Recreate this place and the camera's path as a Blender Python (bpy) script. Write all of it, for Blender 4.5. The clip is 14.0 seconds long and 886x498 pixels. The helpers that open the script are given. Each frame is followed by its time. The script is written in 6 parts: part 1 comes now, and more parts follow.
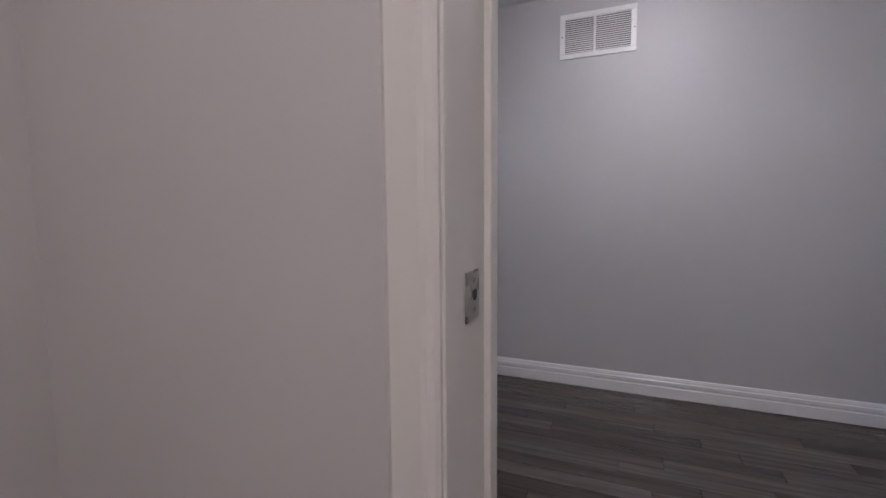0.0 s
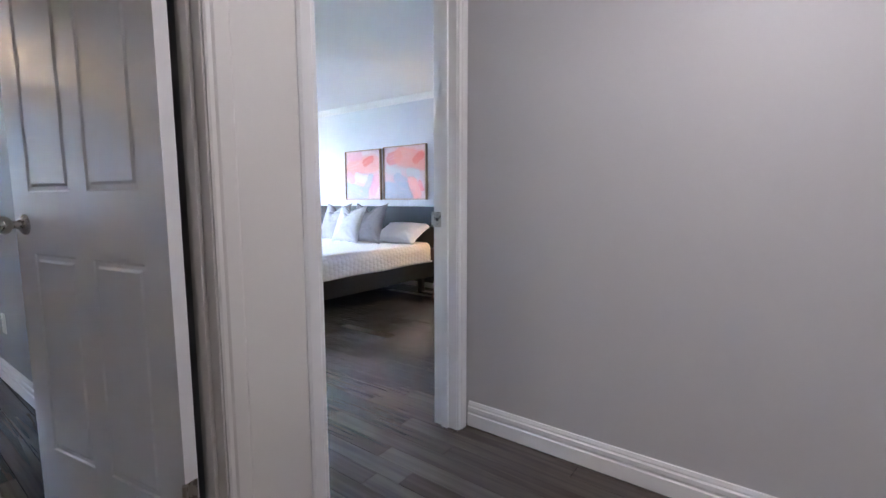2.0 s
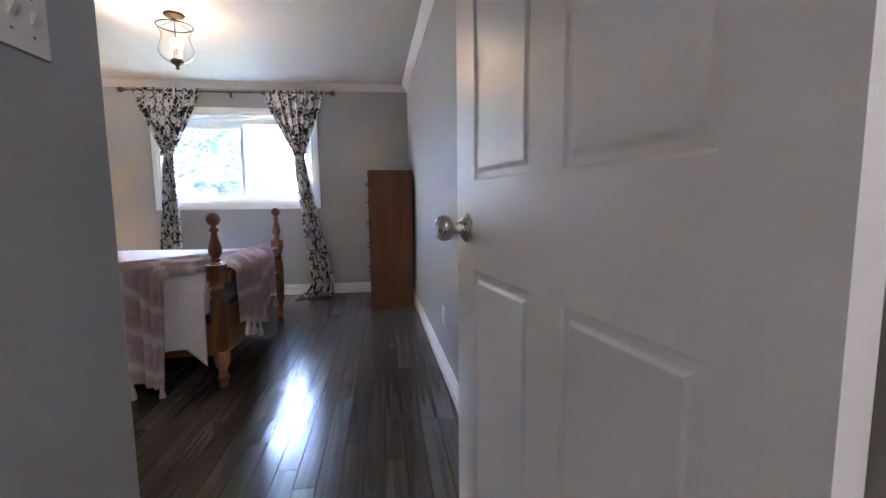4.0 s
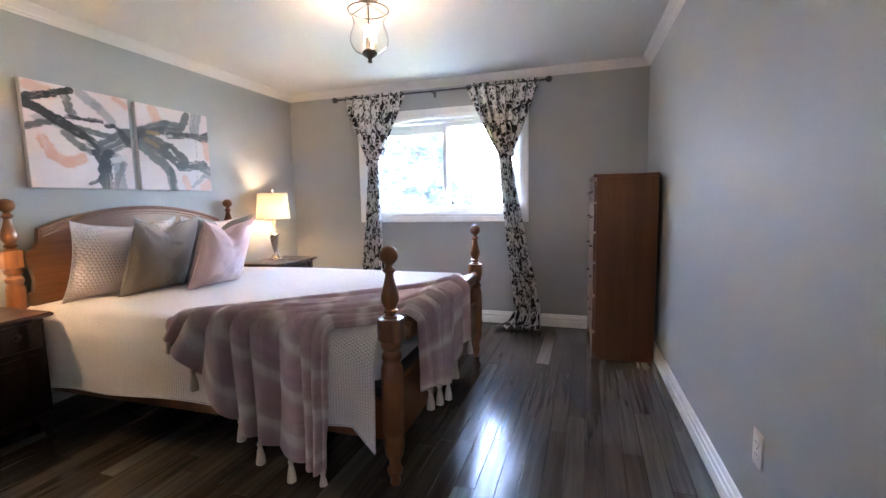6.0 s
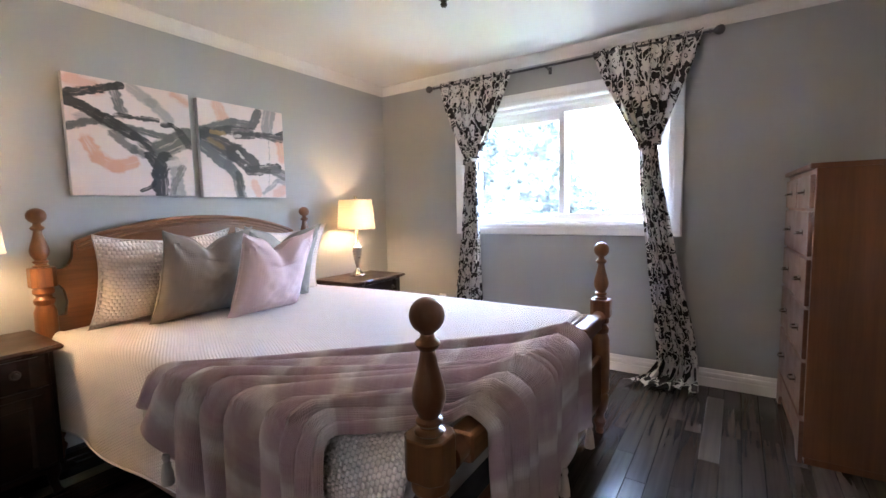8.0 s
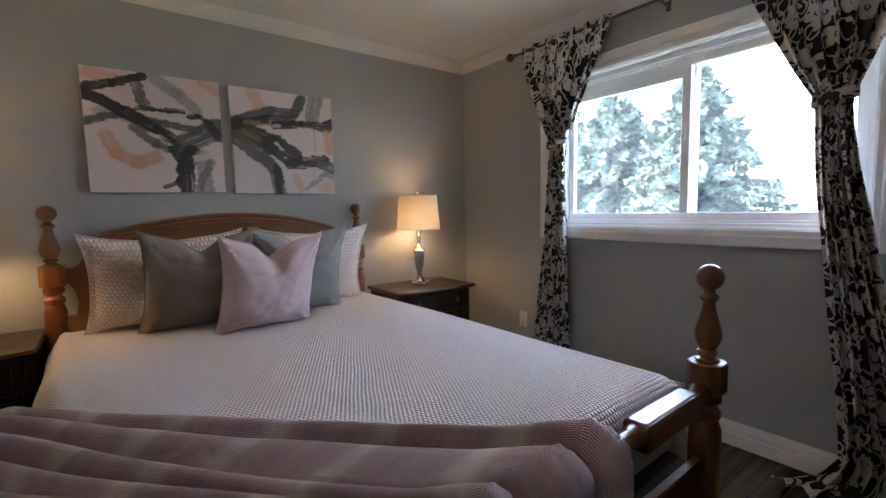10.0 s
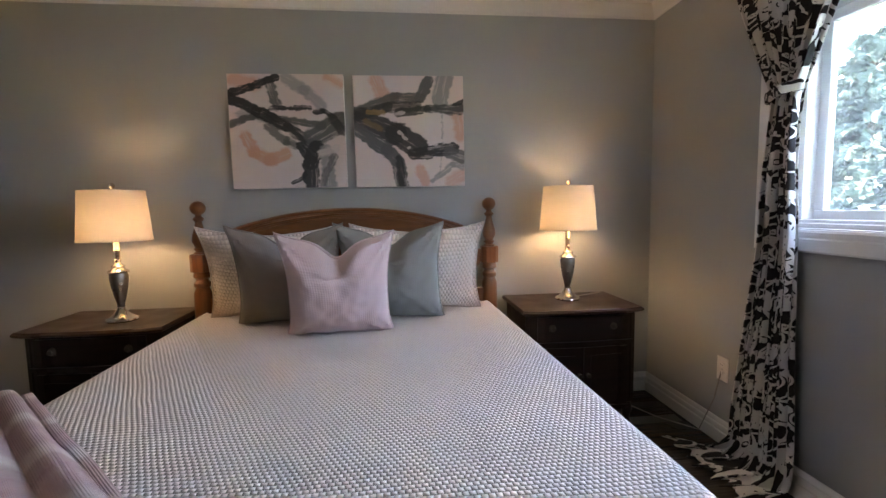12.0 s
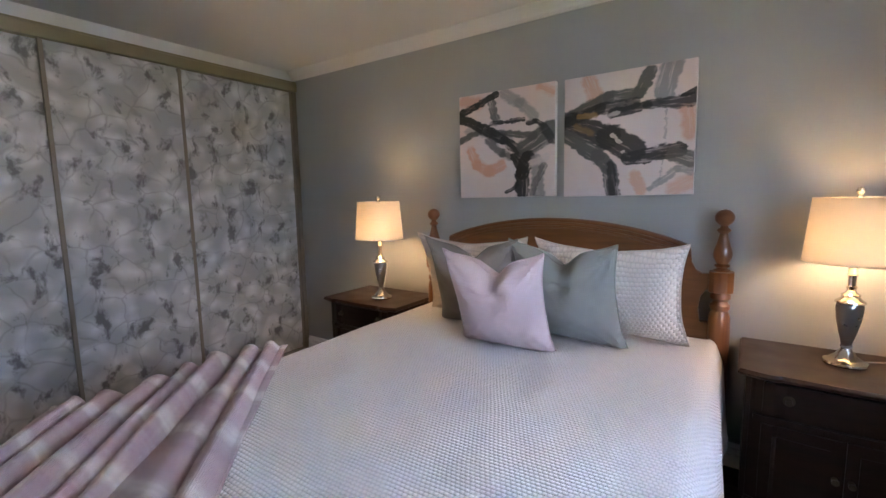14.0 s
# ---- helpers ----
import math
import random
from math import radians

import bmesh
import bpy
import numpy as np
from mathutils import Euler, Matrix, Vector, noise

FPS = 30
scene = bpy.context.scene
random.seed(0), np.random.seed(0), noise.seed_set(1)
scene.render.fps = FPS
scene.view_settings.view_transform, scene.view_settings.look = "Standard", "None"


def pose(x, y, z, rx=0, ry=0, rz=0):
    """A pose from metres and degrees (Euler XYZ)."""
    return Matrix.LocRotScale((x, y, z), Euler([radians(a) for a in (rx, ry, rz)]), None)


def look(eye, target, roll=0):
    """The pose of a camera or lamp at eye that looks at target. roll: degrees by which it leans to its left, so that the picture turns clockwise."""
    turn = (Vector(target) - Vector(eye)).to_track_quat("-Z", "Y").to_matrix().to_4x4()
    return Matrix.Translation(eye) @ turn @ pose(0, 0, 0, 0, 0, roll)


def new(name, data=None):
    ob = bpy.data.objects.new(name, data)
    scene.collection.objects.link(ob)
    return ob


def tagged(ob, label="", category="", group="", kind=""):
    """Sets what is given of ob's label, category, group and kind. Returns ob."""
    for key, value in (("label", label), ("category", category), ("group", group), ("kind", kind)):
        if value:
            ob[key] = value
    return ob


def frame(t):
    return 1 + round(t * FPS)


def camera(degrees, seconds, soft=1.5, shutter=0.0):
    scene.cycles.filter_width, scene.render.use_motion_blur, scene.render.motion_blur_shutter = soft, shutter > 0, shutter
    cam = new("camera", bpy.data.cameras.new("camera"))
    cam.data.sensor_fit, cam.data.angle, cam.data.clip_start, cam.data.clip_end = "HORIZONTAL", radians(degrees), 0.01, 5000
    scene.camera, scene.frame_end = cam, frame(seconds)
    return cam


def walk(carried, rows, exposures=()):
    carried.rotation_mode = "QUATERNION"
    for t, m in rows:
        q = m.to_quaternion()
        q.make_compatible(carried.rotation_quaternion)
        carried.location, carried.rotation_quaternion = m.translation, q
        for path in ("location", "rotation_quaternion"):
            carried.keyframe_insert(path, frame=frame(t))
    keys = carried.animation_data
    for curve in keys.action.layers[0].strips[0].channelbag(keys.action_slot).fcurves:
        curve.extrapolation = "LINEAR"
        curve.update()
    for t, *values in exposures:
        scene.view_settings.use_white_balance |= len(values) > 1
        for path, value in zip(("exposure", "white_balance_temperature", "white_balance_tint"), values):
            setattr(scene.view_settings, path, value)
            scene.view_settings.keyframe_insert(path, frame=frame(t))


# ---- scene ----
cam = camera(90.3, 14.0)
PATH = [
    (0, (0.196, -0.205, 1.081), (-0.575, 1.631, 0.901), -0.5),
    (0.5, (0.247, 0.061, 1.104), (-0.528, 1.893, 0.899), 0.2),
    (0.6, (0.264, 0.122, 1.102), (-0.554, 1.934, 0.889), 0.8),
    (1, (0.338, 0.372, 1.072), (-0.532, 2.159, 0.851), 0.2),
    (1.5, (0.303, 0.62, 1.084), (-0.686, 2.344, 0.865), 0.1),
    (2, (0.234, 0.849, 1.054), (-0.946, 2.449, 0.836), -0.1),
    (2.5, (0.081, 1.012, 1.041), (-1.374, 2.367, 0.823), -0.1),
    (3, (-0.17, 1.066, 1.016), (-1.889, 2.066, 0.805), -0.2),
    (3.5, (-0.412, 1.046, 1.024), (-2.311, 1.638, 0.817), -0.4),
    (4, (-0.697, 1.008, 1.042), (-2.668, 1.263, 0.822), -0.6),
    (4.2, (-0.805, 0.992, 1.059), (-2.788, 1.12, 0.836), -0.7),
    (6.3, (-1.824, 0.796, 1.161), (-3.677, 0.072, 0.953), -1.0),
    (6.5, (-1.916, 0.786, 1.165), (-3.741, -0.005, 0.958), -1.0),
    (7, (-2.133, 0.715, 1.176), (-3.903, -0.193, 0.972), -1.0),
    (7.5, (-2.315, 0.633, 1.178), (-4.027, -0.38, 0.978), -1.0),
    (7.7, (-2.403, 0.61, 1.164), (-4.095, -0.442, 0.976), -1.1),
    (9.8, (-3.309, 0.574, 1.167), (-4.58, -0.96, 0.987), -1.1),
    (10, (-3.419, 0.582, 1.162), (-4.616, -1.01, 0.985), -1.1),
    (10.5, (-3.617, 0.541, 1.141), (-4.623, -1.18, 0.97), -1.1),
    (11, (-3.829, 0.474, 1.157), (-4.605, -1.361, 0.984), -1.0),
    (11.5, (-4.015, 0.401, 1.154), (-4.532, -1.524, 0.98), -1.0),
    (12, (-4.219, 0.326, 1.147), (-4.427, -1.655, 0.971), -1.0),
    (12.5, (-4.324, 0.224, 1.128), (-4.19, -1.764, 0.949), -0.9),
    (13, (-4.448, 0.15, 1.157), (-3.952, -1.777, 0.963), -0.8),
    (13.5, (-4.647, 0.127, 1.213), (-3.797, -1.668, 0.982), -0.9),
    (14, (-4.832, 0.156, 1.297), (-3.698, -1.474, 1.056), -1.0),
]
EXPOSURES = [(0.0, 4.15, 5700, 19), (0.5, 4.4, 5650, 18), (1.5, 4.55, 5750, 18), (3.0, 4.75, 5850, 17), (3.6, 4.8, 5900, 18), (4.2, 5.1, 5950, 18), (6.3, 5.1, 6050, 18), (7.7, 5.1, 6250, 18), (9.8, 3.6, 6700, 18), (11.0, 3.5, 6750, 18), (12.0, 3.75, 6850, 17), (13.0, 3.85, 6600, 17), (14.0, 4.0, 6350, 16)]
walk(cam, [(t, look(eye, target, roll)) for t, eye, target, roll in PATH], EXPOSURES)

# ---- world and exposure ----
world = bpy.data.worlds.new("sky")
scene.world = world
world.use_nodes = True
wn = world.node_tree.nodes
sky = wn.new("ShaderNodeTexSky")
sky.sky_type, sky.sun_disc = "NISHITA", False
sky.sun_elevation, sky.sun_rotation = radians(48), radians(150)
sky.air_density, sky.dust_density, sky.ozone_density = 1.0, 5.0, 0.6
wn["Background"].inputs[1].default_value = 0.72
world.node_tree.links.new(sky.outputs[0], wn["Background"].inputs[0])
sun = new("sun", bpy.data.lights.new("sun", "SUN"))
sun.data.energy, sun.data.angle, sun.data.color = 1.5, radians(20), (1.0, 0.96, 0.9)
sun.matrix_world = look((6, -8, 12), (0, 0, 0))

# ---- material helpers ----


class Nodes:
    """A short way to write node materials."""

    def __init__(self, name):
        self.m = bpy.data.materials.new(name)
        self.m.use_nodes = True
        self.t = self.m.node_tree
        self.bsdf = self.t.nodes["Principled BSDF"]

    def put(self, socket, value):
        if isinstance(value, bpy.types.NodeSocket):
            self.t.links.new(value, socket)
        elif isinstance(value, (tuple, list)) and len(value) == 3 and socket.type == "RGBA":
            socket.default_value = (*value, 1)
        else:
            socket.default_value = value

    def math(self, op, a, b=0.0, c=0.0, clamp=False):
        n = self.t.nodes.new("ShaderNodeMath")
        n.operation, n.use_clamp = op, clamp
        for s, v in zip(n.inputs, (a, b, c)):
            self.put(s, v)
        return n.outputs[0]

    def vec(self, op, a, b=(0, 0, 0), scale=1.0):
        n = self.t.nodes.new("ShaderNodeVectorMath")
        n.operation = op
        self.put(n.inputs[0], a)
        if op != "SCALE":
            self.put(n.inputs[1], b)
        if op == "SCALE":
            self.put(n.inputs[3], scale)
        return n.outputs[1] if op in ("LENGTH", "DOT_PRODUCT", "DISTANCE") else n.outputs[0]

    def coords(self, kind="Object"):
        return self.t.nodes.new("ShaderNodeTexCoord").outputs[kind]

    def position(self):
        return self.t.nodes.new("ShaderNodeNewGeometry").outputs["Position"]

    def island(self):
        return self.t.nodes.new("ShaderNodeNewGeometry").outputs["Random Per Island"]

    def random(self):
        return self.t.nodes.new("ShaderNodeObjectInfo").outputs["Random"]

    def split(self, v):
        n = self.t.nodes.new("ShaderNodeSeparateXYZ")
        self.put(n.inputs[0], v)
        return n.outputs[0], n.outputs[1], n.outputs[2]

    def join(self, x, y, z):
        n = self.t.nodes.new("ShaderNodeCombineXYZ")
        for s, v in zip(n.inputs, (x, y, z)):
            self.put(s, v)
        return n.outputs[0]

    def mapping(self, v, scale=(1, 1, 1), rot=(0, 0, 0), loc=(0, 0, 0)):
        n = self.t.nodes.new("ShaderNodeMapping")
        self.put(n.inputs[0], v)
        self.put(n.inputs[1], loc)
        self.put(n.inputs[2], rot)
        self.put(n.inputs[3], scale)
        return n.outputs[0]

    def noise(self, v, scale, detail=3.0, rough=0.5, distort=0.0):
        n = self.t.nodes.new("ShaderNodeTexNoise")
        self.put(n.inputs["Vector"], v)
        self.put(n.inputs["Scale"], scale)
        self.put(n.inputs["Detail"], detail)
        self.put(n.inputs["Roughness"], rough)
        self.put(n.inputs["Distortion"], distort)
        return n.outputs[0]

    def noise_vec(self, v, scale, detail=2.0):
        n = self.t.nodes.new("ShaderNodeTexNoise")
        self.put(n.inputs["Vector"], v)
        self.put(n.inputs["Scale"], scale)
        self.put(n.inputs["Detail"], detail)
        return self.vec("SUBTRACT", n.outputs[1], (0.5, 0.5, 0.5))

    def voronoi(self, v, scale, feature="F1", out="Distance", dims="3D"):
        n = self.t.nodes.new("ShaderNodeTexVoronoi")
        n.feature, n.voronoi_dimensions = feature, dims
        self.put(n.inputs["Vector"], v)
        self.put(n.inputs["Scale"], scale)
        return n.outputs[out]

    def ramp(self, fac, stops):
        n = self.t.nodes.new("ShaderNodeValToRGB")
        self.put(n.inputs[0], fac)
        e = n.color_ramp.elements
        while len(e) < len(stops):
            e.new(0.5)
        for k, (p, c) in zip(e, stops):
            k.position = p
            k.color = (c, c, c, 1) if isinstance(c, (int, float)) else (*c, 1)
        return n.outputs[0]

    def mix(self, fac, a, b, blend="MIX"):
        n = self.t.nodes.new("ShaderNodeMix")
        n.data_type, n.blend_type, n.clamp_factor = "RGBA", blend, True
        self.put(n.inputs[0], fac)
        self.put(n.inputs[6], a)
        self.put(n.inputs[7], b)
        return n.outputs[2]

    def bump(self, height, strength=0.3, distance=0.01):
        n = self.t.nodes.new("ShaderNodeBump")
        self.put(n.inputs["Strength"], strength)
        self.put(n.inputs["Distance"], distance)
        self.put(n.inputs["Height"], height)
        self.t.links.new(n.outputs[0], self.bsdf.inputs["Normal"])

    def surface(self, color, rough=0.6, metal=0.0, spec=0.5, coat=0.0, coat_rough=0.1, sheen=0.0):
        b = self.bsdf.inputs
        self.put(b["Base Color"], color)
        self.put(b["Roughness"], rough)
        self.put(b["Metallic"], metal)
        self.put(b["Specular IOR Level"], spec)
        self.put(b["Coat Weight"], coat)
        self.put(b["Coat Roughness"], coat_rough)
        self.put(b["Sheen Weight"], sheen)
        return self.m


def paint(name, color, rough=0.55, grain=140.0, strength=0.06, stain=0.05):
    k = Nodes(name)
    p = k.position()
    big = k.noise(p, 1.3, 3)
    dark = tuple(c * (1 - stain) for c in color)
    k.bump(k.math("ADD", k.noise(p, grain, 2), k.math("MULTIPLY", k.noise(p, 6, 2), 0.6)), strength, 0.004)
    return k.surface(k.mix(big, dark, color), k.ramp(k.noise(p, 3), [(0.2, rough - 0.02), (0.8, rough + 0.03)]))


def wood(name, light, dark, rough=0.35, along=2, scale=1.0, coat=0.3, spec=0.5):
    """Stained wood, its grain running along the object's axis number `along`."""
    k = Nodes(name)
    p = k.coords("Object")
    s = [26 * scale] * 3
    s[along] = 1.6 * scale
    v = k.mapping(p, tuple(s))
    warp = k.vec("ADD", v, k.vec("SCALE", k.noise_vec(v, 0.6), scale=1.6))
    g = k.noise(warp, 1.0, 3, 0.55)
    fine = k.noise(k.mapping(p, tuple(q * 7 for q in s)), 1.0, 2)
    c = k.mix(k.ramp(g, [(0.3, 0.0), (0.7, 1.0)]), dark, light)
    c = k.mix(k.math("MULTIPLY", k.ramp(fine, [(0.35, 1.0), (0.55, 0.0)]), 0.15), c, tuple(q * 0.4 for q in dark))
    c = k.mix(k.math("MULTIPLY", k.noise(p, 3.0, 2), 0.4), c, dark)
    k.bump(g, 0.04, 0.002)
    return k.surface(c, k.ramp(k.noise(p, 9), [(0.3, rough), (0.7, rough + 0.12)]), spec=spec, coat=coat, coat_rough=0.18)


def cloth(name, color, second=None, weave=700.0, rough=0.9, wrinkle=0.5):
    k = Nodes(name)
    p = k.coords("Object")
    x, y, z = k.split(p)
    w = k.math("ADD", k.math("SINE", k.math("MULTIPLY", k.math("ADD", x, k.math("MULTIPLY", y, 0.6)), weave)), k.math("SINE", k.math("MULTIPLY", k.math("SUBTRACT", z, k.math("MULTIPLY", y, 0.6)), weave)))
    n = k.noise(p, 8, 4)
    c = k.mix(n, second or tuple(q * 0.86 for q in color), color)
    c = k.mix(k.math("MULTIPLY", k.noise(p, 260, 2), 0.25), c, tuple(q * 0.7 for q in color))
    k.bump(k.math("ADD", k.math("MULTIPLY", w, 0.04), k.math("MULTIPLY", k.noise(p, 14, 3), wrinkle)), 0.35, 0.01)
    return k.surface(c, rough, spec=0.2, sheen=0.25)


def plain(name, color, rough=0.5, metal=0.0, coat=0.0):
    k = Nodes(name)
    p = k.coords("Object")
    n = k.noise(p, 40, 3)
    k.bump(k.noise(p, 160, 2), 0.04, 0.002)
    return k.surface(k.mix(n, tuple(c * 0.9 for c in color), color), k.ramp(n, [(0.3, max(rough - 0.04, 0.02)), (0.7, rough + 0.05)]), metal, coat=coat)


def glowing(name, color, strength):
    k = Nodes(name)
    k.put(k.bsdf.inputs["Emission Color"], color)
    k.bsdf.inputs["Emission Strength"].default_value = strength
    return k.surface(color, 0.4)


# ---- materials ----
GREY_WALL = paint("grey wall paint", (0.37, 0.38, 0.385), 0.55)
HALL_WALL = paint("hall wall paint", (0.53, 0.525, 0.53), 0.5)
SECOND_WALL = paint("second room wall paint", (0.58, 0.60, 0.63), 0.55)
CREAM_WALL = paint("cream wall paint", (0.58, 0.56, 0.55), 0.45)
CEILING = paint("ceiling paint", (0.70, 0.69, 0.67), 0.8, 200, 0.1)
TRIM = paint("white trim paint", (0.80, 0.80, 0.79), 0.3, 60, 0.03, 0.03)
JAMB = paint("cream jamb paint", (0.72, 0.70, 0.66), 0.35, 60, 0.03, 0.04)
VINYL = plain("white vinyl", (0.82, 0.83, 0.84), 0.35)
OUTSIDE = paint("outer wall render", (0.45, 0.42, 0.38), 0.8)
NICKEL = plain("satin nickel", (0.55, 0.52, 0.47), 0.28, 1.0)
CHROME = plain("polished chrome", (0.62, 0.59, 0.55), 0.14, 1.0)
GUNMETAL = plain("brushed gunmetal", (0.33, 0.32, 0.31), 0.3, 1.0)
BRONZE = plain("dark bronze", (0.10, 0.085, 0.07), 0.4, 0.9)
ROD = plain("dark grey rod metal", (0.10, 0.10, 0.11), 0.4, 0.8)
BRASS = plain("olive brass track", (0.30, 0.26, 0.16), 0.45, 0.5)
BRASS_DARK = plain("dull brass edge strip", (0.24, 0.21, 0.17), 0.5, 0.4)
PLASTIC = plain("white plastic", (0.80, 0.79, 0.76), 0.4)
DARK_SLOT = plain("dark slot", (0.03, 0.03, 0.03), 0.6)
BED_WOOD = wood("honey stained maple", (0.235, 0.092, 0.030), (0.13, 0.048, 0.016), 0.28, 2, 1.0, 0.4)
BED_WOOD_X = wood("honey stained maple rail", (0.235, 0.092, 0.030), (0.13, 0.048, 0.016), 0.28, 0, 1.0, 0.4)
NIGHT_WOOD = wood("dark mahogany", (0.026, 0.0095, 0.0055), (0.010, 0.0045, 0.003), 0.38, 0, 1.0, 0.06, 0.3)
NIGHT_TOP = wood("polished mahogany top", (0.046, 0.017, 0.008), (0.021, 0.008, 0.005), 0.28, 0, 0.8, 0.15, 0.4)
DRESSER_WOOD = wood("orange brown veneer", (0.21, 0.078, 0.027), (0.13, 0.047, 0.016), 0.38, 2, 0.7, 0.2)
DRESSER_FRONT = wood("reddish drawer veneer", (0.17, 0.075, 0.038), (0.10, 0.043, 0.022), 0.3, 0, 0.7, 0.3)
WALNUT = wood("walnut veneer", (0.17, 0.075, 0.035), (0.10, 0.042, 0.02), 0.35, 0, 1.0, 0.2)
FRAME_WOOD = wood("pale oak frame", (0.45, 0.30, 0.18), (0.33, 0.2, 0.11), 0.4, 2, 1.0, 0.1)
BLACK_BED = plain("black brown bed panel", (0.010, 0.009, 0.010), 0.6)
PINK = cloth("dusty pink linen", (0.66, 0.51, 0.52), (0.58, 0.44, 0.455))
GREY_LINEN = cloth("sage grey linen", (0.29, 0.287, 0.268), (0.235, 0.235, 0.22))
TAUPE_LINEN = cloth("grey taupe linen", (0.27, 0.235, 0.205), (0.22, 0.19, 0.165))
WHITE_LINEN = cloth("white cotton", (0.78, 0.76, 0.77))
SILVER_LINEN = cloth("silver grey cushion cloth", (0.42, 0.39, 0.40), (0.36, 0.33, 0.34))
TASSEL = cloth("cream yarn", (0.62, 0.58, 0.53))
DARK_CLOTH = cloth("dark box spring cloth", (0.03, 0.03, 0.035))
CERAMIC = plain("white glazed ceramic", (0.75, 0.72, 0.66), 0.12, 0.0, 0.6)
CORD = plain("clear grey lamp cord", (0.35, 0.33, 0.3), 0.4)


def waffle_material(name, color, cell, strength=0.9, dark=0.72):
    k = Nodes(name)
    u = k.coords("UV")
    u = k.vec("ADD", u, k.vec("SCALE", k.noise_vec(u, 5.0), scale=0.012))
    x, y, z = k.split(k.mapping(u, (1 / cell, 1 / cell, 1)))
    row = k.math("FLOOR", y)
    x2 = k.math("ADD", x, k.math("MULTIPLY", k.math("MODULO", row, 2.0), 0.5))
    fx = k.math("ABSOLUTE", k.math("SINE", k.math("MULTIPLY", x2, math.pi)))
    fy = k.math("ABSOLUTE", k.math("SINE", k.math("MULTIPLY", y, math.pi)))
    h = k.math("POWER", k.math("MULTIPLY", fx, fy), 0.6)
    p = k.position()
    # shade in the hollows of the weave is put into the colour
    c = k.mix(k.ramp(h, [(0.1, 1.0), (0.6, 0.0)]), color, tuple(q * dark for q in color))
    c = k.mix(k.math("MULTIPLY", k.noise(p, 2.2, 3), 0.35), c, tuple(q * 0.85 for q in color))
    k.bump(k.math("ADD", h, k.math("MULTIPLY", k.noise(p, 30, 3), 0.5)), strength, 0.006)
    return k.surface(c, 0.92, spec=0.15, sheen=0.2)


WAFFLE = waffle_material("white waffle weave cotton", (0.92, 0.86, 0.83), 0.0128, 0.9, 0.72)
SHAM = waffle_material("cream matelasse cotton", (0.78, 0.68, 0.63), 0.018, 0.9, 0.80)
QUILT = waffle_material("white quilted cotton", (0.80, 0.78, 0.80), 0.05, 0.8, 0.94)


def throw_material():
    k = Nodes("striped mauve throw")
    x, y, z = k.split(k.coords("UV"))
    wob = k.math("MULTIPLY", k.math("SUBTRACT", k.noise(k.coords("UV"), 6, 3), 0.5), 0.10)
    band = k.math("FRACT", k.math("MULTIPLY", k.math("ADD", x, wob), 3.4))
    c = k.ramp(band, [(0.0, (0.48, 0.325, 0.345)), (0.18, (0.44, 0.29, 0.315)), (0.30, (0.50, 0.375, 0.38)), (0.40, (0.72, 0.66, 0.62)),
                      (0.52, (0.74, 0.69, 0.65)), (0.62, (0.45, 0.34, 0.33)), (0.74, (0.42, 0.30, 0.305)), (0.86, (0.40, 0.25, 0.28)), (1.0, (0.48, 0.325, 0.345))])
    thin = k.noise(k.mapping(k.coords("UV"), (70, 1.5, 1)), 1.0, 3)
    c = k.mix(k.math("MULTIPLY", k.ramp(thin, [(0.35, 0.0), (0.65, 1.0)]), 0.35), c, (0.55, 0.44, 0.44))
    warp = k.noise(k.mapping(k.coords("UV"), (2.0, 16.0, 1)), 1.0, 3, 0.6)
    c = k.mix(k.math("MULTIPLY", k.ramp(warp, [(0.38, 1.0), (0.62, 0.0)]), 0.40), c, (0.40, 0.28, 0.295))
    c = k.mix(k.math("MULTIPLY", k.ramp(warp, [(0.52, 0.0), (0.70, 1.0)]), 0.40), c, (0.60, 0.53, 0.51))
    w = k.math("SINE", k.math("MULTIPLY", k.math("ADD", x, y), 900))
    w2 = k.math("SINE", k.math("MULTIPLY", k.math("SUBTRACT", x, y), 900))
    k.bump(k.math("ADD", k.math("MULTIPLY", w, w2), k.noise(k.coords("UV"), 120, 2)), 0.5, 0.003)
    return k.surface(c, 0.95, spec=0.1, sheen=0.3)


THROW = throw_material()


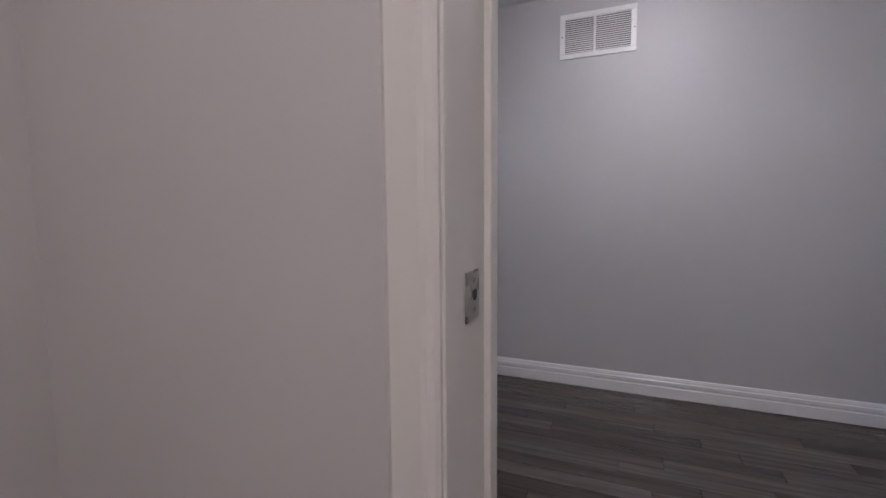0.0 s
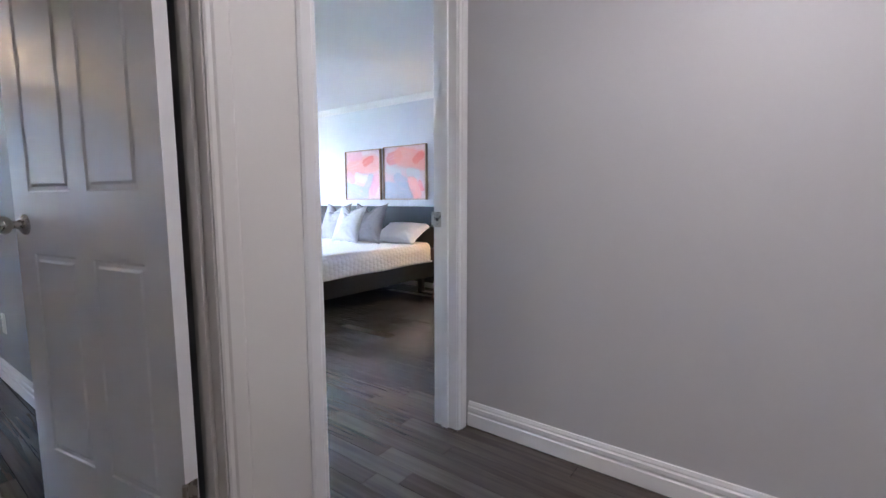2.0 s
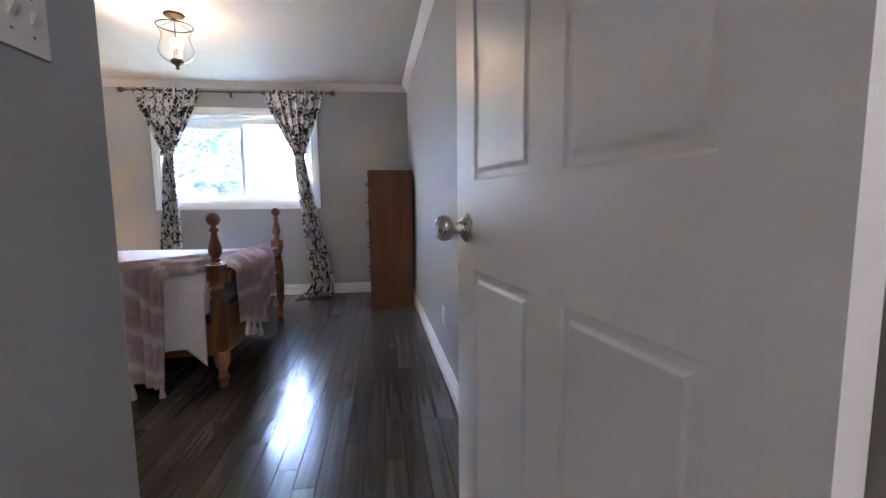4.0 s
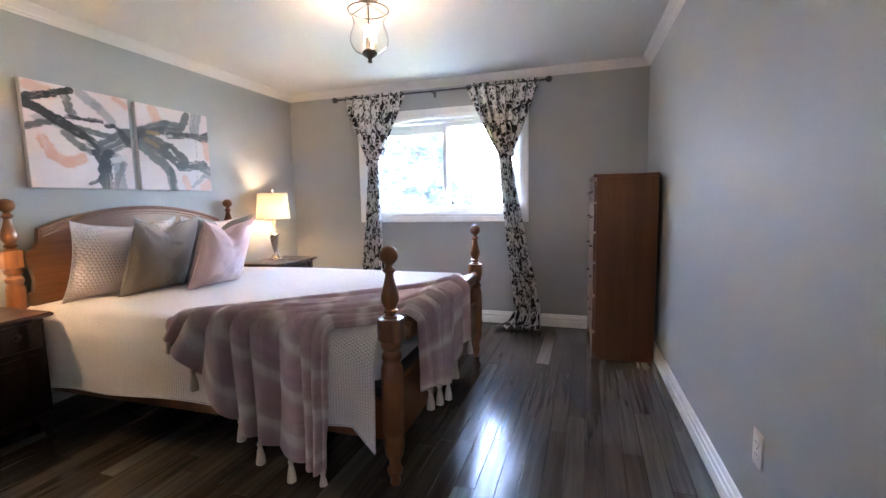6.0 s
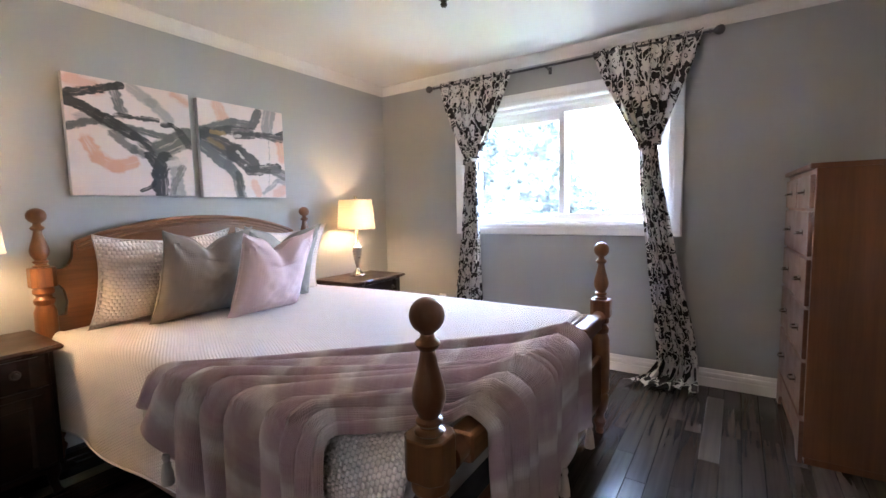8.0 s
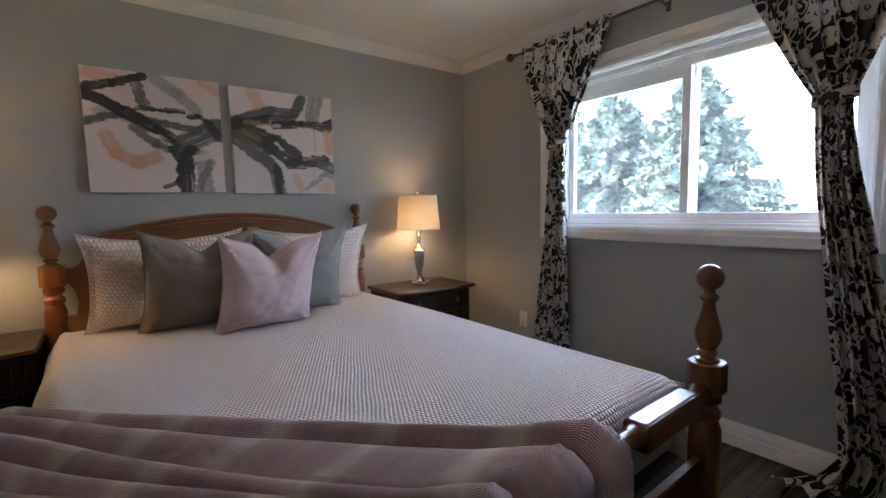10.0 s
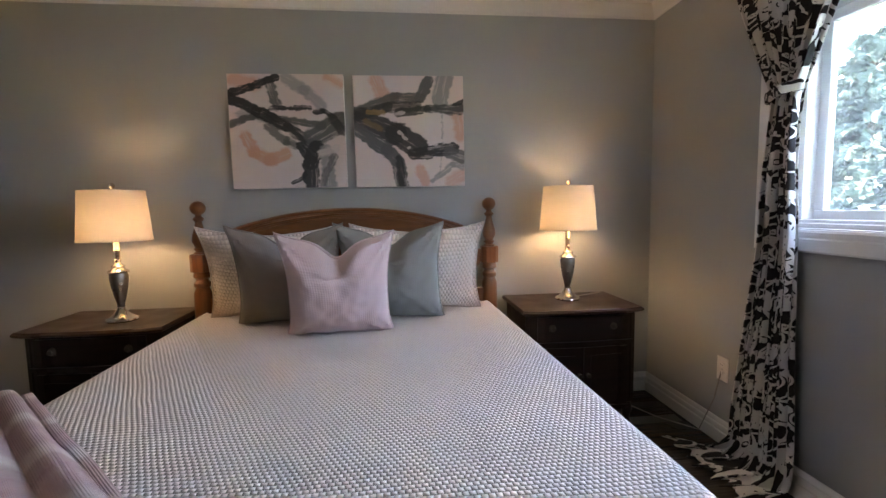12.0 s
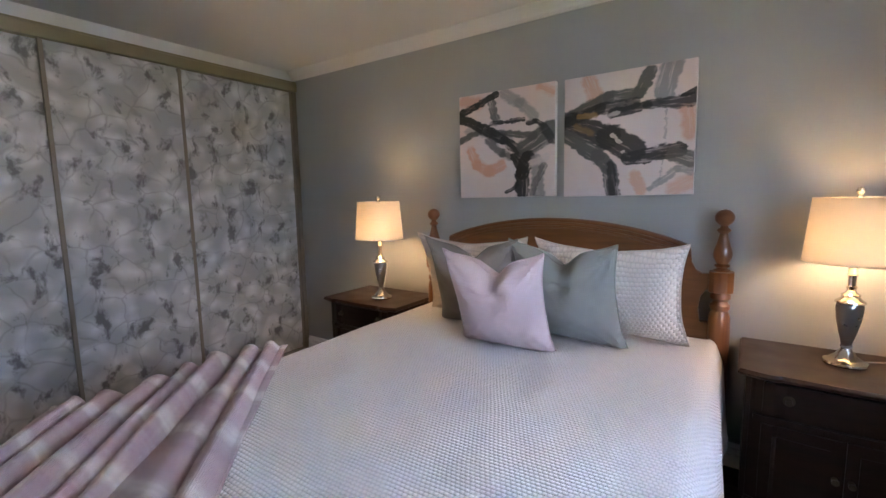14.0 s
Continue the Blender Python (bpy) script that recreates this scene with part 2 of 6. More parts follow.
def curtain_material():
    """Charcoal cloth with white five-petalled flowers, curling stems and leaves."""
    k = Nodes("charcoal curtain with white flowers")
    uv = k.coords("UV")
    w = k.vec("ADD", uv, k.vec("SCALE", k.noise_vec(uv, 14.0), scale=0.02))

    def flowers(scale, size, petals, offset):
        s = k.mapping(w, (scale, scale, 0), loc=(offset, offset * 0.7, 0))
        n = k.t.nodes.new("ShaderNodeTexVoronoi")
        n.voronoi_dimensions = "2D"
        k.put(n.inputs["Vector"], s)
        n.inputs["Scale"].default_value = 1.0
        n.inputs["Randomness"].default_value = 0.75
        dx, dy, dz = k.split(k.vec("SUBTRACT", s, n.outputs["Position"]))
        hue = k.split(n.outputs["Color"])[0]
        ang = k.math("ADD", k.math("ARCTAN2", dy, dx), k.math("MULTIPLY", hue, 6.28))
        r = k.math("DIVIDE", n.outputs["Distance"], size)
        edge = k.math("ADD", 0.62, k.math("MULTIPLY", k.math("ABSOLUTE", k.math("COSINE", k.math("MULTIPLY", ang, petals / 2))), 0.42))
        inside = k.math("LESS_THAN", r, edge)
        eye = k.math("LESS_THAN", k.math("ABSOLUTE", k.math("SUBTRACT", r, 0.22)), 0.06)
        return k.math("MULTIPLY", inside, k.math("SUBTRACT", 1.0, eye))

    big = flowers(7.0, 0.335, 5.0, 0.0)
    small = flowers(15.0, 0.19, 3.0, 3.3)
    ring = k.voronoi(k.mapping(w, (13, 13, 0), loc=(1.7, 0.4, 0)), 1.0, dims="2D")
    curl = k.math("LESS_THAN", k.math("ABSOLUTE", k.math("SUBTRACT", ring, 0.36)), 0.045)
    vine = k.math("LESS_THAN", k.math("ABSOLUTE", k.math("SUBTRACT", k.noise(k.mapping(uv, (9, 6, 0)), 1.0, 1), 0.5)), 0.022)
    leaf = k.math("GREATER_THAN", k.noise(k.mapping(w, (30, 14, 0), (0, 0, 0.6)), 1.0, 1), 0.73)
    mask = k.math("MAXIMUM", k.math("MAXIMUM", big, small), k.math("MAXIMUM", k.math("MAXIMUM", curl, vine), leaf))
    c = k.mix(mask, (0.020, 0.019, 0.021), (0.68, 0.67, 0.66))
    c = k.mix(k.math("MULTIPLY", k.noise(uv, 300, 2), 0.12), c, (0.2, 0.19, 0.19))
    k.bump(k.noise(uv, 400, 2), 0.2, 0.002)
    return k.surface(c, 0.85, spec=0.15)


CURTAIN = curtain_material()


def marble_material():
    """Printed closet panel: milky white clouds with grey smudges and thin veins."""
    k = Nodes("cloudy white marble print")
    p = k.position()
    x, y, z = k.split(p)
    q = k.join(y, z, 0.0)
    w = k.vec("ADD", q, k.vec("SCALE", k.noise_vec(q, 4.0, 3), scale=0.16))
    cloud = k.voronoi(w, 10.0, "SMOOTH_F1")
    edge = k.voronoi(w, 6.5, "DISTANCE_TO_EDGE")
    smudge = k.noise(k.mapping(w, (11, 7, 1)), 1.0, 4, 0.6)
    c = k.ramp(cloud, [(0.08, (0.66, 0.66, 0.67)), (0.55, (0.38, 0.38, 0.39))])
    c = k.mix(k.math("MULTIPLY", k.ramp(smudge, [(0.55, 0.0), (0.65, 1.0)]), 0.85), c, (0.10, 0.097, 0.10))
    vein = k.ramp(edge, [(0.0, 1.0), (0.05, 0.0)])
    gate = k.ramp(k.noise(q, 5, 2), [(0.36, 0.0), (0.52, 1.0)])
    c = k.mix(k.math("MULTIPLY", k.math("MULTIPLY", vein, gate), 0.4), c, (0.17, 0.16, 0.16))
    k.bump(k.noise(p, 60, 2), 0.03, 0.002)
    return k.surface(c, 0.42)


MARBLE = marble_material()


def floor_material():
    k = Nodes("dark stained oak plank")
    p = k.position()
    r = k.math("FRACT", k.math("ADD", k.random(), k.math("MULTIPLY", k.island(), 7.3)))
    x, y, z = k.split(p)
    q = k.join(k.math("MULTIPLY", x, 2.2), k.math("MULTIPLY", y, 46.0), k.math("MULTIPLY", r, 40.0))
    warp = k.vec("ADD", q, k.vec("SCALE", k.noise_vec(q, 0.5), scale=1.4))
    grain = k.noise(warp, 0.9, 2.5, 0.5)
    tone = k.ramp(r, [(0.0, (0.058, 0.044, 0.036)), (0.4, (0.074, 0.059, 0.049)), (0.75, (0.090, 0.075, 0.063)), (1.0, (0.110, 0.094, 0.080))])
    c = k.mix(k.math("MULTIPLY", k.ramp(grain, [(0.34, 1.0), (0.64, 0.0)]), 0.46), tone, (0.014, 0.010, 0.009))
    rough = k.math("ADD", 0.18, k.math("MULTIPLY", r, 0.10))
    return k.surface(c, rough, spec=0.5)


PLANK = floor_material()


def shade_material(name, color, strength):
    """A lampshade of cloth that is lit from within."""
    k = Nodes(name)
    p = k.coords("Object")
    k.put(k.bsdf.inputs["Transmission Weight"], 0.0)
    t = k.t.nodes.new("ShaderNodeBsdfTranslucent")
    k.put(t.inputs[0], color)
    d = k.t.nodes.new("ShaderNodeMixShader")
    d.inputs[0].default_value = strength
    k.bump(k.noise(k.mapping(p, (600, 600, 60)), 1.0, 2), 0.15, 0.002)
    m = k.surface(color, 0.9, spec=0.1)
    k.t.links.new(k.bsdf.outputs[0], d.inputs[1])
    k.t.links.new(t.outputs[0], d.inputs[2])
    k.t.links.new(d.outputs[0], k.t.nodes["Material Output"].inputs[0])
    return m


SHADE = shade_material("cream linen lampshade", (0.60, 0.51, 0.39), 0.12)
BULB = glowing("warm bulb", (1.0, 0.68, 0.35), 12.5)
CANDLE = glowing("warm candle bulb", (1.0, 0.72, 0.45), 8)
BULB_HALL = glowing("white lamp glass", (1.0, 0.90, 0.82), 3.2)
BULB_ROOM = glowing("warm lamp glass", (1.0, 0.86, 0.74), 4.6)


def glass_material(name, tint=(1, 1, 1), rough=0.0, ior=1.45):
    k = Nodes(name)
    k.put(k.bsdf.inputs["Transmission Weight"], 1.0)
    k.put(k.bsdf.inputs["IOR"], ior)
    return k.surface(tint, rough)




def hazed_glass():
    """Window glass with a faint translucent veil mixed in to imitate glare haze."""
    m = glass_material("window glass with a glare veil", (0.97, 0.99, 0.99))
    t = m.node_tree
    veil, mix = t.nodes.new("ShaderNodeBsdfTranslucent"), t.nodes.new("ShaderNodeMixShader")
    veil.inputs[0].default_value = (0.75, 0.82, 0.86, 1)
    mix.inputs[0].default_value = 0.0135
    t.links.new(t.nodes["Principled BSDF"].outputs[0], mix.inputs[1])
    t.links.new(veil.outputs[0], mix.inputs[2])
    t.links.new(mix.outputs[0], t.nodes["Material Output"].inputs[0])
    return m


GLASS = hazed_glass()
LAMP_GLASS = glass_material("clear bell glass", (1.0, 0.99, 0.97), 0.0, 1.25)

# ---- mesh helpers ----


def box(bm, x0, x1, y0, y1, z0, z1, bevel=0.0, seg=1):
    vs = [bm.verts.new((x, y, z)) for x in (x0, x1) for y in (y0, y1) for z in (z0, z1)]
    fs = [bm.faces.new([vs[i] for i in q]) for q in ((0, 1, 3, 2), (4, 6, 7, 5), (0, 4, 5, 1), (2, 3, 7, 6), (0, 2, 6, 4), (1, 5, 7, 3))]
    if bevel:
        es = list({e for f in fs for e in f.edges})
        bmesh.ops.bevel(bm, geom=es, offset=bevel, segments=seg, profile=0.5, affect="EDGES")
    return bm


def lathe(bm, prof, seg=24, at=(0, 0, 0), cap=True):
    """Turns a profile of (radius, height) round the z axis."""
    rings = []
    for r, z in prof:
        rings.append([bm.verts.new((at[0] + r * math.cos(2 * math.pi * i / seg), at[1] + r * math.sin(2 * math.pi * i / seg), at[2] + z)) for i in range(seg)])
    for a, b in zip(rings, rings[1:]):
        for i in range(seg):
            bm.faces.new((a[i], a[(i + 1) % seg], b[(i + 1) % seg], b[i]))
    if cap and prof[0][0] > 0.0005:
        bm.faces.new(rings[0][::-1])
    if cap and prof[-1][0] > 0.0005:
        bm.faces.new(rings[-1])
    return bm


def tube(bm, pts, r, seg=10):
    """A round bar along points."""
    pts = [Vector(p) for p in pts]
    rings = []
    for i, p in enumerate(pts):
        d = (pts[min(i + 1, len(pts) - 1)] - pts[max(i - 1, 0)]).normalized()
        a = d.cross(Vector((0, 0, 1)) if abs(d.z) < 0.9 else Vector((1, 0, 0))).normalized()
        b = d.cross(a)
        rr = r[i] if isinstance(r, (list, tuple)) else r
        rings.append([bm.verts.new(p + rr * (a * math.cos(2 * math.pi * k / seg) + b * math.sin(2 * math.pi * k / seg))) for k in range(seg)])
    for a, b in zip(rings, rings[1:]):
        for k in range(seg):
            bm.faces.new((a[k], a[(k + 1) % seg], b[(k + 1) % seg], b[k]))
    bm.faces.new(rings[0][::-1])
    bm.faces.new(rings[-1])
    return bm


def extrude_outline(bm, pts, axis, lo, hi):
    """A prism: an outline of 2D points drawn along one axis from lo to hi."""
    def place(p, h):
        return {"x": (h, p[0], p[1]), "y": (p[0], h, p[1]), "z": (p[0], p[1], h)}[axis]
    a = [bm.verts.new(place(p, lo)) for p in pts]
    b = [bm.verts.new(place(p, hi)) for p in pts]
    n = len(pts)
    for i in range(n):
        bm.faces.new((a[i], a[(i + 1) % n], b[(i + 1) % n], b[i]))
    bm.faces.new(a[::-1])
    bm.faces.new(b)
    return bm


def moulding(bm, prof, x0, y0, x1, y1, nx, ny):
    """Sweeps a profile of (distance from the wall, height) along a wall line; (nx, ny) points into the room."""
    a = [bm.verts.new((x0 + nx * d, y0 + ny * d, z)) for d, z in prof]
    b = [bm.verts.new((x1 + nx * d, y1 + ny * d, z)) for d, z in prof]
    n = len(prof)
    for i in range(n):
        bm.faces.new((a[i], a[(i + 1) % n], b[(i + 1) % n], b[i]))
    bm.faces.new(a[::-1])
    bm.faces.new(b)
    return bm


def finish(ob, bm, material, smooth=False, angle=40):
    bmesh.ops.recalc_face_normals(bm, faces=bm.faces[:])
    me = bpy.data.meshes.new(ob if isinstance(ob, str) else ob.name)
    bm.to_mesh(me)
    bm.free()
    me.materials.append(material)
    if smooth:
        me.polygons.foreach_set("use_smooth", [True] * len(me.polygons))
        me.set_sharp_from_angle(angle=radians(angle))
    return me


def part(name, bm, material, parent, label="", smooth=False, m=None):
    """Links a bmesh as one mesh object under a thing or a part."""
    ob = new(name, finish(name, bm, material, smooth))
    ob.parent = parent
    if m is not None:
        ob.matrix_basis = m
    if label:
        ob["label"] = label
    return ob


def mesh_thing(name, bm, material, label="", category="", kind="", smooth=False, group="", m=None):
    ob = new(name, finish(name, bm, material, smooth))
    if m is not None:
        ob.matrix_basis = m
    return tagged(ob, label, category, group, kind)


def thing(name, m, label, category, group="", kind=""):
    ob = new(name)
    ob.empty_display_size = 0.1
    ob.matrix_basis = m
    return tagged(ob, label, category, group, kind)


def surface_grid(fn, nu, nv, name, material, thick=0.0, uvscale=None, uvfn=None):
    """A cloth surface fn(u, v) over the unit square; uvscale gives its flat size in metres."""
    verts, uvs = [], []
    for j in range(nv + 1):
        for i in range(nu + 1):
            verts.append(fn(i / nu, j / nv))
    faces = [(j * (nu + 1) + i, j * (nu + 1) + i + 1, (j + 1) * (nu + 1) + i + 1, (j + 1) * (nu + 1) + i) for j in range(nv) for i in range(nu)]
    me = bpy.data.meshes.new(name)
    me.from_pydata([tuple(v) for v in verts], [], faces)
    me.materials.append(material)
    uv = me.uv_layers.new(name="UVMap")
    sx, sy = uvscale or (1, 1)
    flat = []
    for loop in me.loops:
        j, i = divmod(loop.vertex_index, nu + 1)
        flat += uvfn(i / nu, j / nv) if uvfn else [i / nu * sx, j / nv * sy]
    uv.data.foreach_set("uv", flat)
    me.polygons.foreach_set("use_smooth", [True] * len(me.polygons))
    ob = new(name, me)
    if thick:
        s = ob.modifiers.new("thickness", "SOLIDIFY")
        s.thickness, s.offset = thick, -1.0
    return ob


def smoothstep(a, b, x):
    t = min(max((x - a) / (b - a), 0.0), 1.0)
    return t * t * (3 - 2 * t)


def lerp(a, b, t):
    return a + (b - a) * t

# ---- structure ----
WX = -5.755      # window wall, room side
SY = -2.21       # headboard wall, room side
NY = 1.275       # bedroom north wall, room side, at its window end
NORTH = pose(-5.755, NY, 0, 0, 0, 1.5)   # this wall runs slightly askew
CX = -1.72       # closet front wall, room side
AY = 0.435       # entry recess, south wall
HX = -0.865      # hall west wall, hall side
BX = -0.985      # the same wall, bedroom side
HN = 2.52        # hall north wall
B2 = 5.0         # second bedroom, north wall
TOP = 2.30       # ceilings
FOOTPRINT = ((-6.42, -0.86, 1.28, B2 + 0.12), (-5.92, 1.72, -2.33, 1.28), (-0.86, 1.72, 1.28, HN + 0.12))


def wall(name, axis, lo, hi, a, b, material, openings=(), z0=0.0, z1=TOP + 0.02):
    """A thick wall from lo to hi across `axis`, from a to b along it, with openings (from, to, bottom, top)."""
    bm = bmesh.new()

    def piece(p, q, zl, zh):
        if q - p > 1e-4 and zh - zl > 1e-4:
            if axis == "x":
                box(bm, lo, hi, p, q, zl, zh)
            else:
                box(bm, p, q, lo, hi, zl, zh)
    at = a
    for p, q, zl, zh in sorted(openings):
        piece(at, p, z0, z1)
        piece(p, q, z0, zl)
        piece(p, q, zh, z1)
        at = q
    piece(at, b, z0, z1)
    return mesh_thing(name, bm, material, kind="structure")


WIN = (-1.315, 0.215, 1.05, 1.955)
wall("wall_window", "x", WX - 0.22, WX, SY - 0.12, NY + 0.02, GREY_WALL, [WIN])
wall("wall_headboard", "y", SY - 0.12, SY, WX, CX - 0.0, GREY_WALL)
wall("wall_north", "y", 0.0, 0.10, -0.24, 4.77, GREY_WALL).matrix_basis = NORTH
wall("wall_closet_side", "y", AY - 0.10, AY, CX, BX, GREY_WALL)
wall("wall_closet_back", "x", BX - 0.0, BX + 0.05, SY - 0.12, AY - 0.10, GREY_WALL)
wall("wall_closet_end", "y", SY - 0.12, SY, CX, BX, GREY_WALL)
DOOR1 = (0.61, 1.385, 0.0, 2.04)
DOOR2 = (1.705, 2.44, 0.0, 2.05)
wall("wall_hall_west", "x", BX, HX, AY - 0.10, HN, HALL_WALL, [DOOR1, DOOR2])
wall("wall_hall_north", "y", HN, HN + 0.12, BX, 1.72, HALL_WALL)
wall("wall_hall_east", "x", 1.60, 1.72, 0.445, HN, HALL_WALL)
DOOR0 = (0.0, 0.765, 0.0, 2.04)
wall("wall_hall_south", "y", 0.26, 0.445, BX + 0.05, 1.72, CREAM_WALL, [DOOR0])
wall("wall_first_room_west", "x", -0.94, -0.82, -2.0, 0.26, CREAM_WALL)
wall("wall_first_room_east", "x", 1.60, 1.72, -2.0, 0.26, CREAM_WALL)
wall("wall_first_room_south", "y", -2.12, -2.0, -0.94, 1.72, CREAM_WALL)
# out-of-view opening, added and made large to bring daylight into the second room
UNSEEN_WIN = (1.75, 4.45, 0.55, 2.05)
wall("wall_second_room_north", "y", B2, B2 + 0.12, -6.32, BX + 0.12, SECOND_WALL)
wall("wall_second_room_west", "x", -6.42, -6.20, NY + 0.10, B2, SECOND_WALL, [UNSEEN_WIN])
wall("wall_second_room_east", "x", BX, BX + 0.12, HN + 0.12, B2, SECOND_WALL)

bm = bmesh.new()
for x0, x1, y0, y1 in FOOTPRINT:
    box(bm, x0, x1, y0, y1, TOP, TOP + 0.12)
mesh_thing("ceiling", bm, CEILING, kind="structure")

BASE = [(0, 0.004), (0.017, 0.004), (0.017, 0.062), (0.012, 0.066), (0.012, 0.072), (0.016, 0.078), (0.016, 0.094), (0.010, 0.099), (0.010, 0.106), (0.006, 0.118), (0, 0.12)]
CROWN = [(0, TOP - 0.068), (0.008, TOP - 0.068), (0.010, TOP - 0.060), (0.017, TOP - 0.054), (0.024, TOP - 0.040), (0.042, TOP - 0.021), (0.050, TOP - 0.014), (0.056, TOP - 0.010), (0.060, TOP - 0.001), (0, TOP - 0.001)]


def run(name, prof, *args):
    bm = bmesh.new()
    moulding(bm, prof, *args)
    return mesh_thing(name, bm, CEILING if prof is CROWN else TRIM, kind="structure")


run("baseboard_window_wall", BASE, WX, SY, WX, NY, 1, 0)
run("baseboard_headboard_wall", BASE, WX, SY, CX - 0.05, SY, 0, 1)
run("baseboard_north_wall", BASE, 0, 0, 4.75, 0, 0, -1).matrix_basis = NORTH
run("baseboard_entry", BASE, CX, AY, BX - 0.02, AY, 0, 1)
run("baseboard_hall_north", BASE, HX + 0.02, HN, 1.6, HN, 0, -1)
run("baseboard_hall_strip", BASE, HX, 1.452, HX, 1.642, 1, 0)
bm = bmesh.new()
box(bm, HX + 0.0005, HX + 0.006, 1.4505, 1.6405, 0.1205, 2.105)
mesh_thing("trim_hall_strip", bm, JAMB, kind="structure")
run("baseboard_hall_south", BASE, HX, 0.445, -0.07, 0.445, 0, 1)
run("baseboard_hall_south_east", BASE, 0.835, 0.445, 1.6, 0.445, 0, 1)
run("baseboard_second_north", BASE, -6.2, B2, BX, B2, 0, -1)
run("baseboard_first_room", BASE, -0.82, 0.26, -0.07, 0.26, 0, -1)
run("crown_window_wall", CROWN, WX, SY, WX, NY, 1, 0)
run("crown_headboard_wall", CROWN, WX, SY, CX, SY, 0, 1)
run("crown_north_wall", CROWN, 0, 0, 4.77, 0, 0, -1).matrix_basis = NORTH
run("crown_entry", CROWN, CX, AY, BX, AY, 0, 1)
run("crown_second_north", CROWN, -6.2, B2, BX, B2, 0, -1)


def casing_set(name, axis, face, out, lo, hi, top, width, material, legs=(True, True)):
    """Door casing on one face of a wall: two legs and a head, with a stepped profile."""
    bm = bmesh.new()
    prof = [(0.0, 0.0), (0.0, 0.010), (0.006, 0.013), (0.016, 0.013), (0.022, 0.018), (width - 0.008, 0.018), (width, 0.012), (width, 0.0)]

    def leg(edge, sign):
        pts = [((edge + sign * w), face + out * d) for w, d in prof]
        if axis == "x":
            pts = [(b, a) for a, b in pts]
        extrude_outline(bm, pts, "z", 0.002, top)
    if legs[0]:
        leg(lo, -1)
    if legs[1]:
        leg(hi, 1)
    pts = [(face + out * d, top + w) for w, d in prof]
    a = lo - (width if legs[0] else 0)
    b = hi + (width if legs[1] else 0)
    extrude_outline(bm, pts, "y" if axis == "x" else "x", a, b)
    return mesh_thing(name, bm, material, kind="structure")


def jamb_set(name, axis, lo_face, hi_face, lo, hi, top, stop_at, material):
    """Door lining: two jambs, a head and stops."""
    bm = bmesh.new()

    def piece(p, q, f0, f1, z0, z1):
        if axis == "x":
            box(bm, f0, f1, p, q, z0, z1, 0.0015)
        else:
            box(bm, p, q, f0, f1, z0, z1, 0.0015)
    piece(lo - 0.001, lo + 0.004, lo_face - 0.003, hi_face + 0.003, 0.002, top - 0.004)
    piece(hi - 0.004, hi + 0.001, lo_face - 0.003, hi_face + 0.003, 0.002, top - 0.004)
    piece(lo, hi, lo_face - 0.003, hi_face + 0.003, top - 0.004, top + 0.002)
    piece(lo + 0.004, lo + 0.015, stop_at, stop_at + 0.035, 0.002, top - 0.016)
    piece(hi - 0.015, hi - 0.004, stop_at, stop_at + 0.035, 0.002, top - 0.016)
    piece(lo + 0.004, hi - 0.004, stop_at, stop_at + 0.035, top - 0.016, top - 0.005)
    return mesh_thing(name, bm, material, kind="structure")


casing_set("trim_door_1_hall", "x", HX, 1, DOOR1[0], DOOR1[1], 2.04, 0.065, JAMB)
casing_set("trim_door_1_room", "x", BX, -1, DOOR1[0], DOOR1[1], 2.04, 0.012, TRIM)
casing_set("trim_door_2_hall", "x", HX, 1, DOOR2[0], DOOR2[1], 2.05, 0.064, TRIM)
casing_set("trim_door_0_hall", "y", 0.445, 1, DOOR0[0], DOOR0[1], 2.04, 0.07, JAMB)
casing_set("trim_door_0_room", "y", 0.26, -1, DOOR0[0], DOOR0[1], 2.04, 0.07, JAMB)
jamb_set("jamb_door_1", "x", BX, HX, DOOR1[0], DOOR1[1], 2.04, BX + 0.045, JAMB)
jamb_set("jamb_door_2", "x", BX, HX, DOOR2[0], DOOR2[1], 2.05, BX + 0.045, TRIM)
jamb_set("jamb_door_0", "y", 0.26, 0.445, DOOR0[0], DOOR0[1], 2.04, 0.405, JAMB)

# ---- doors and fittings ----


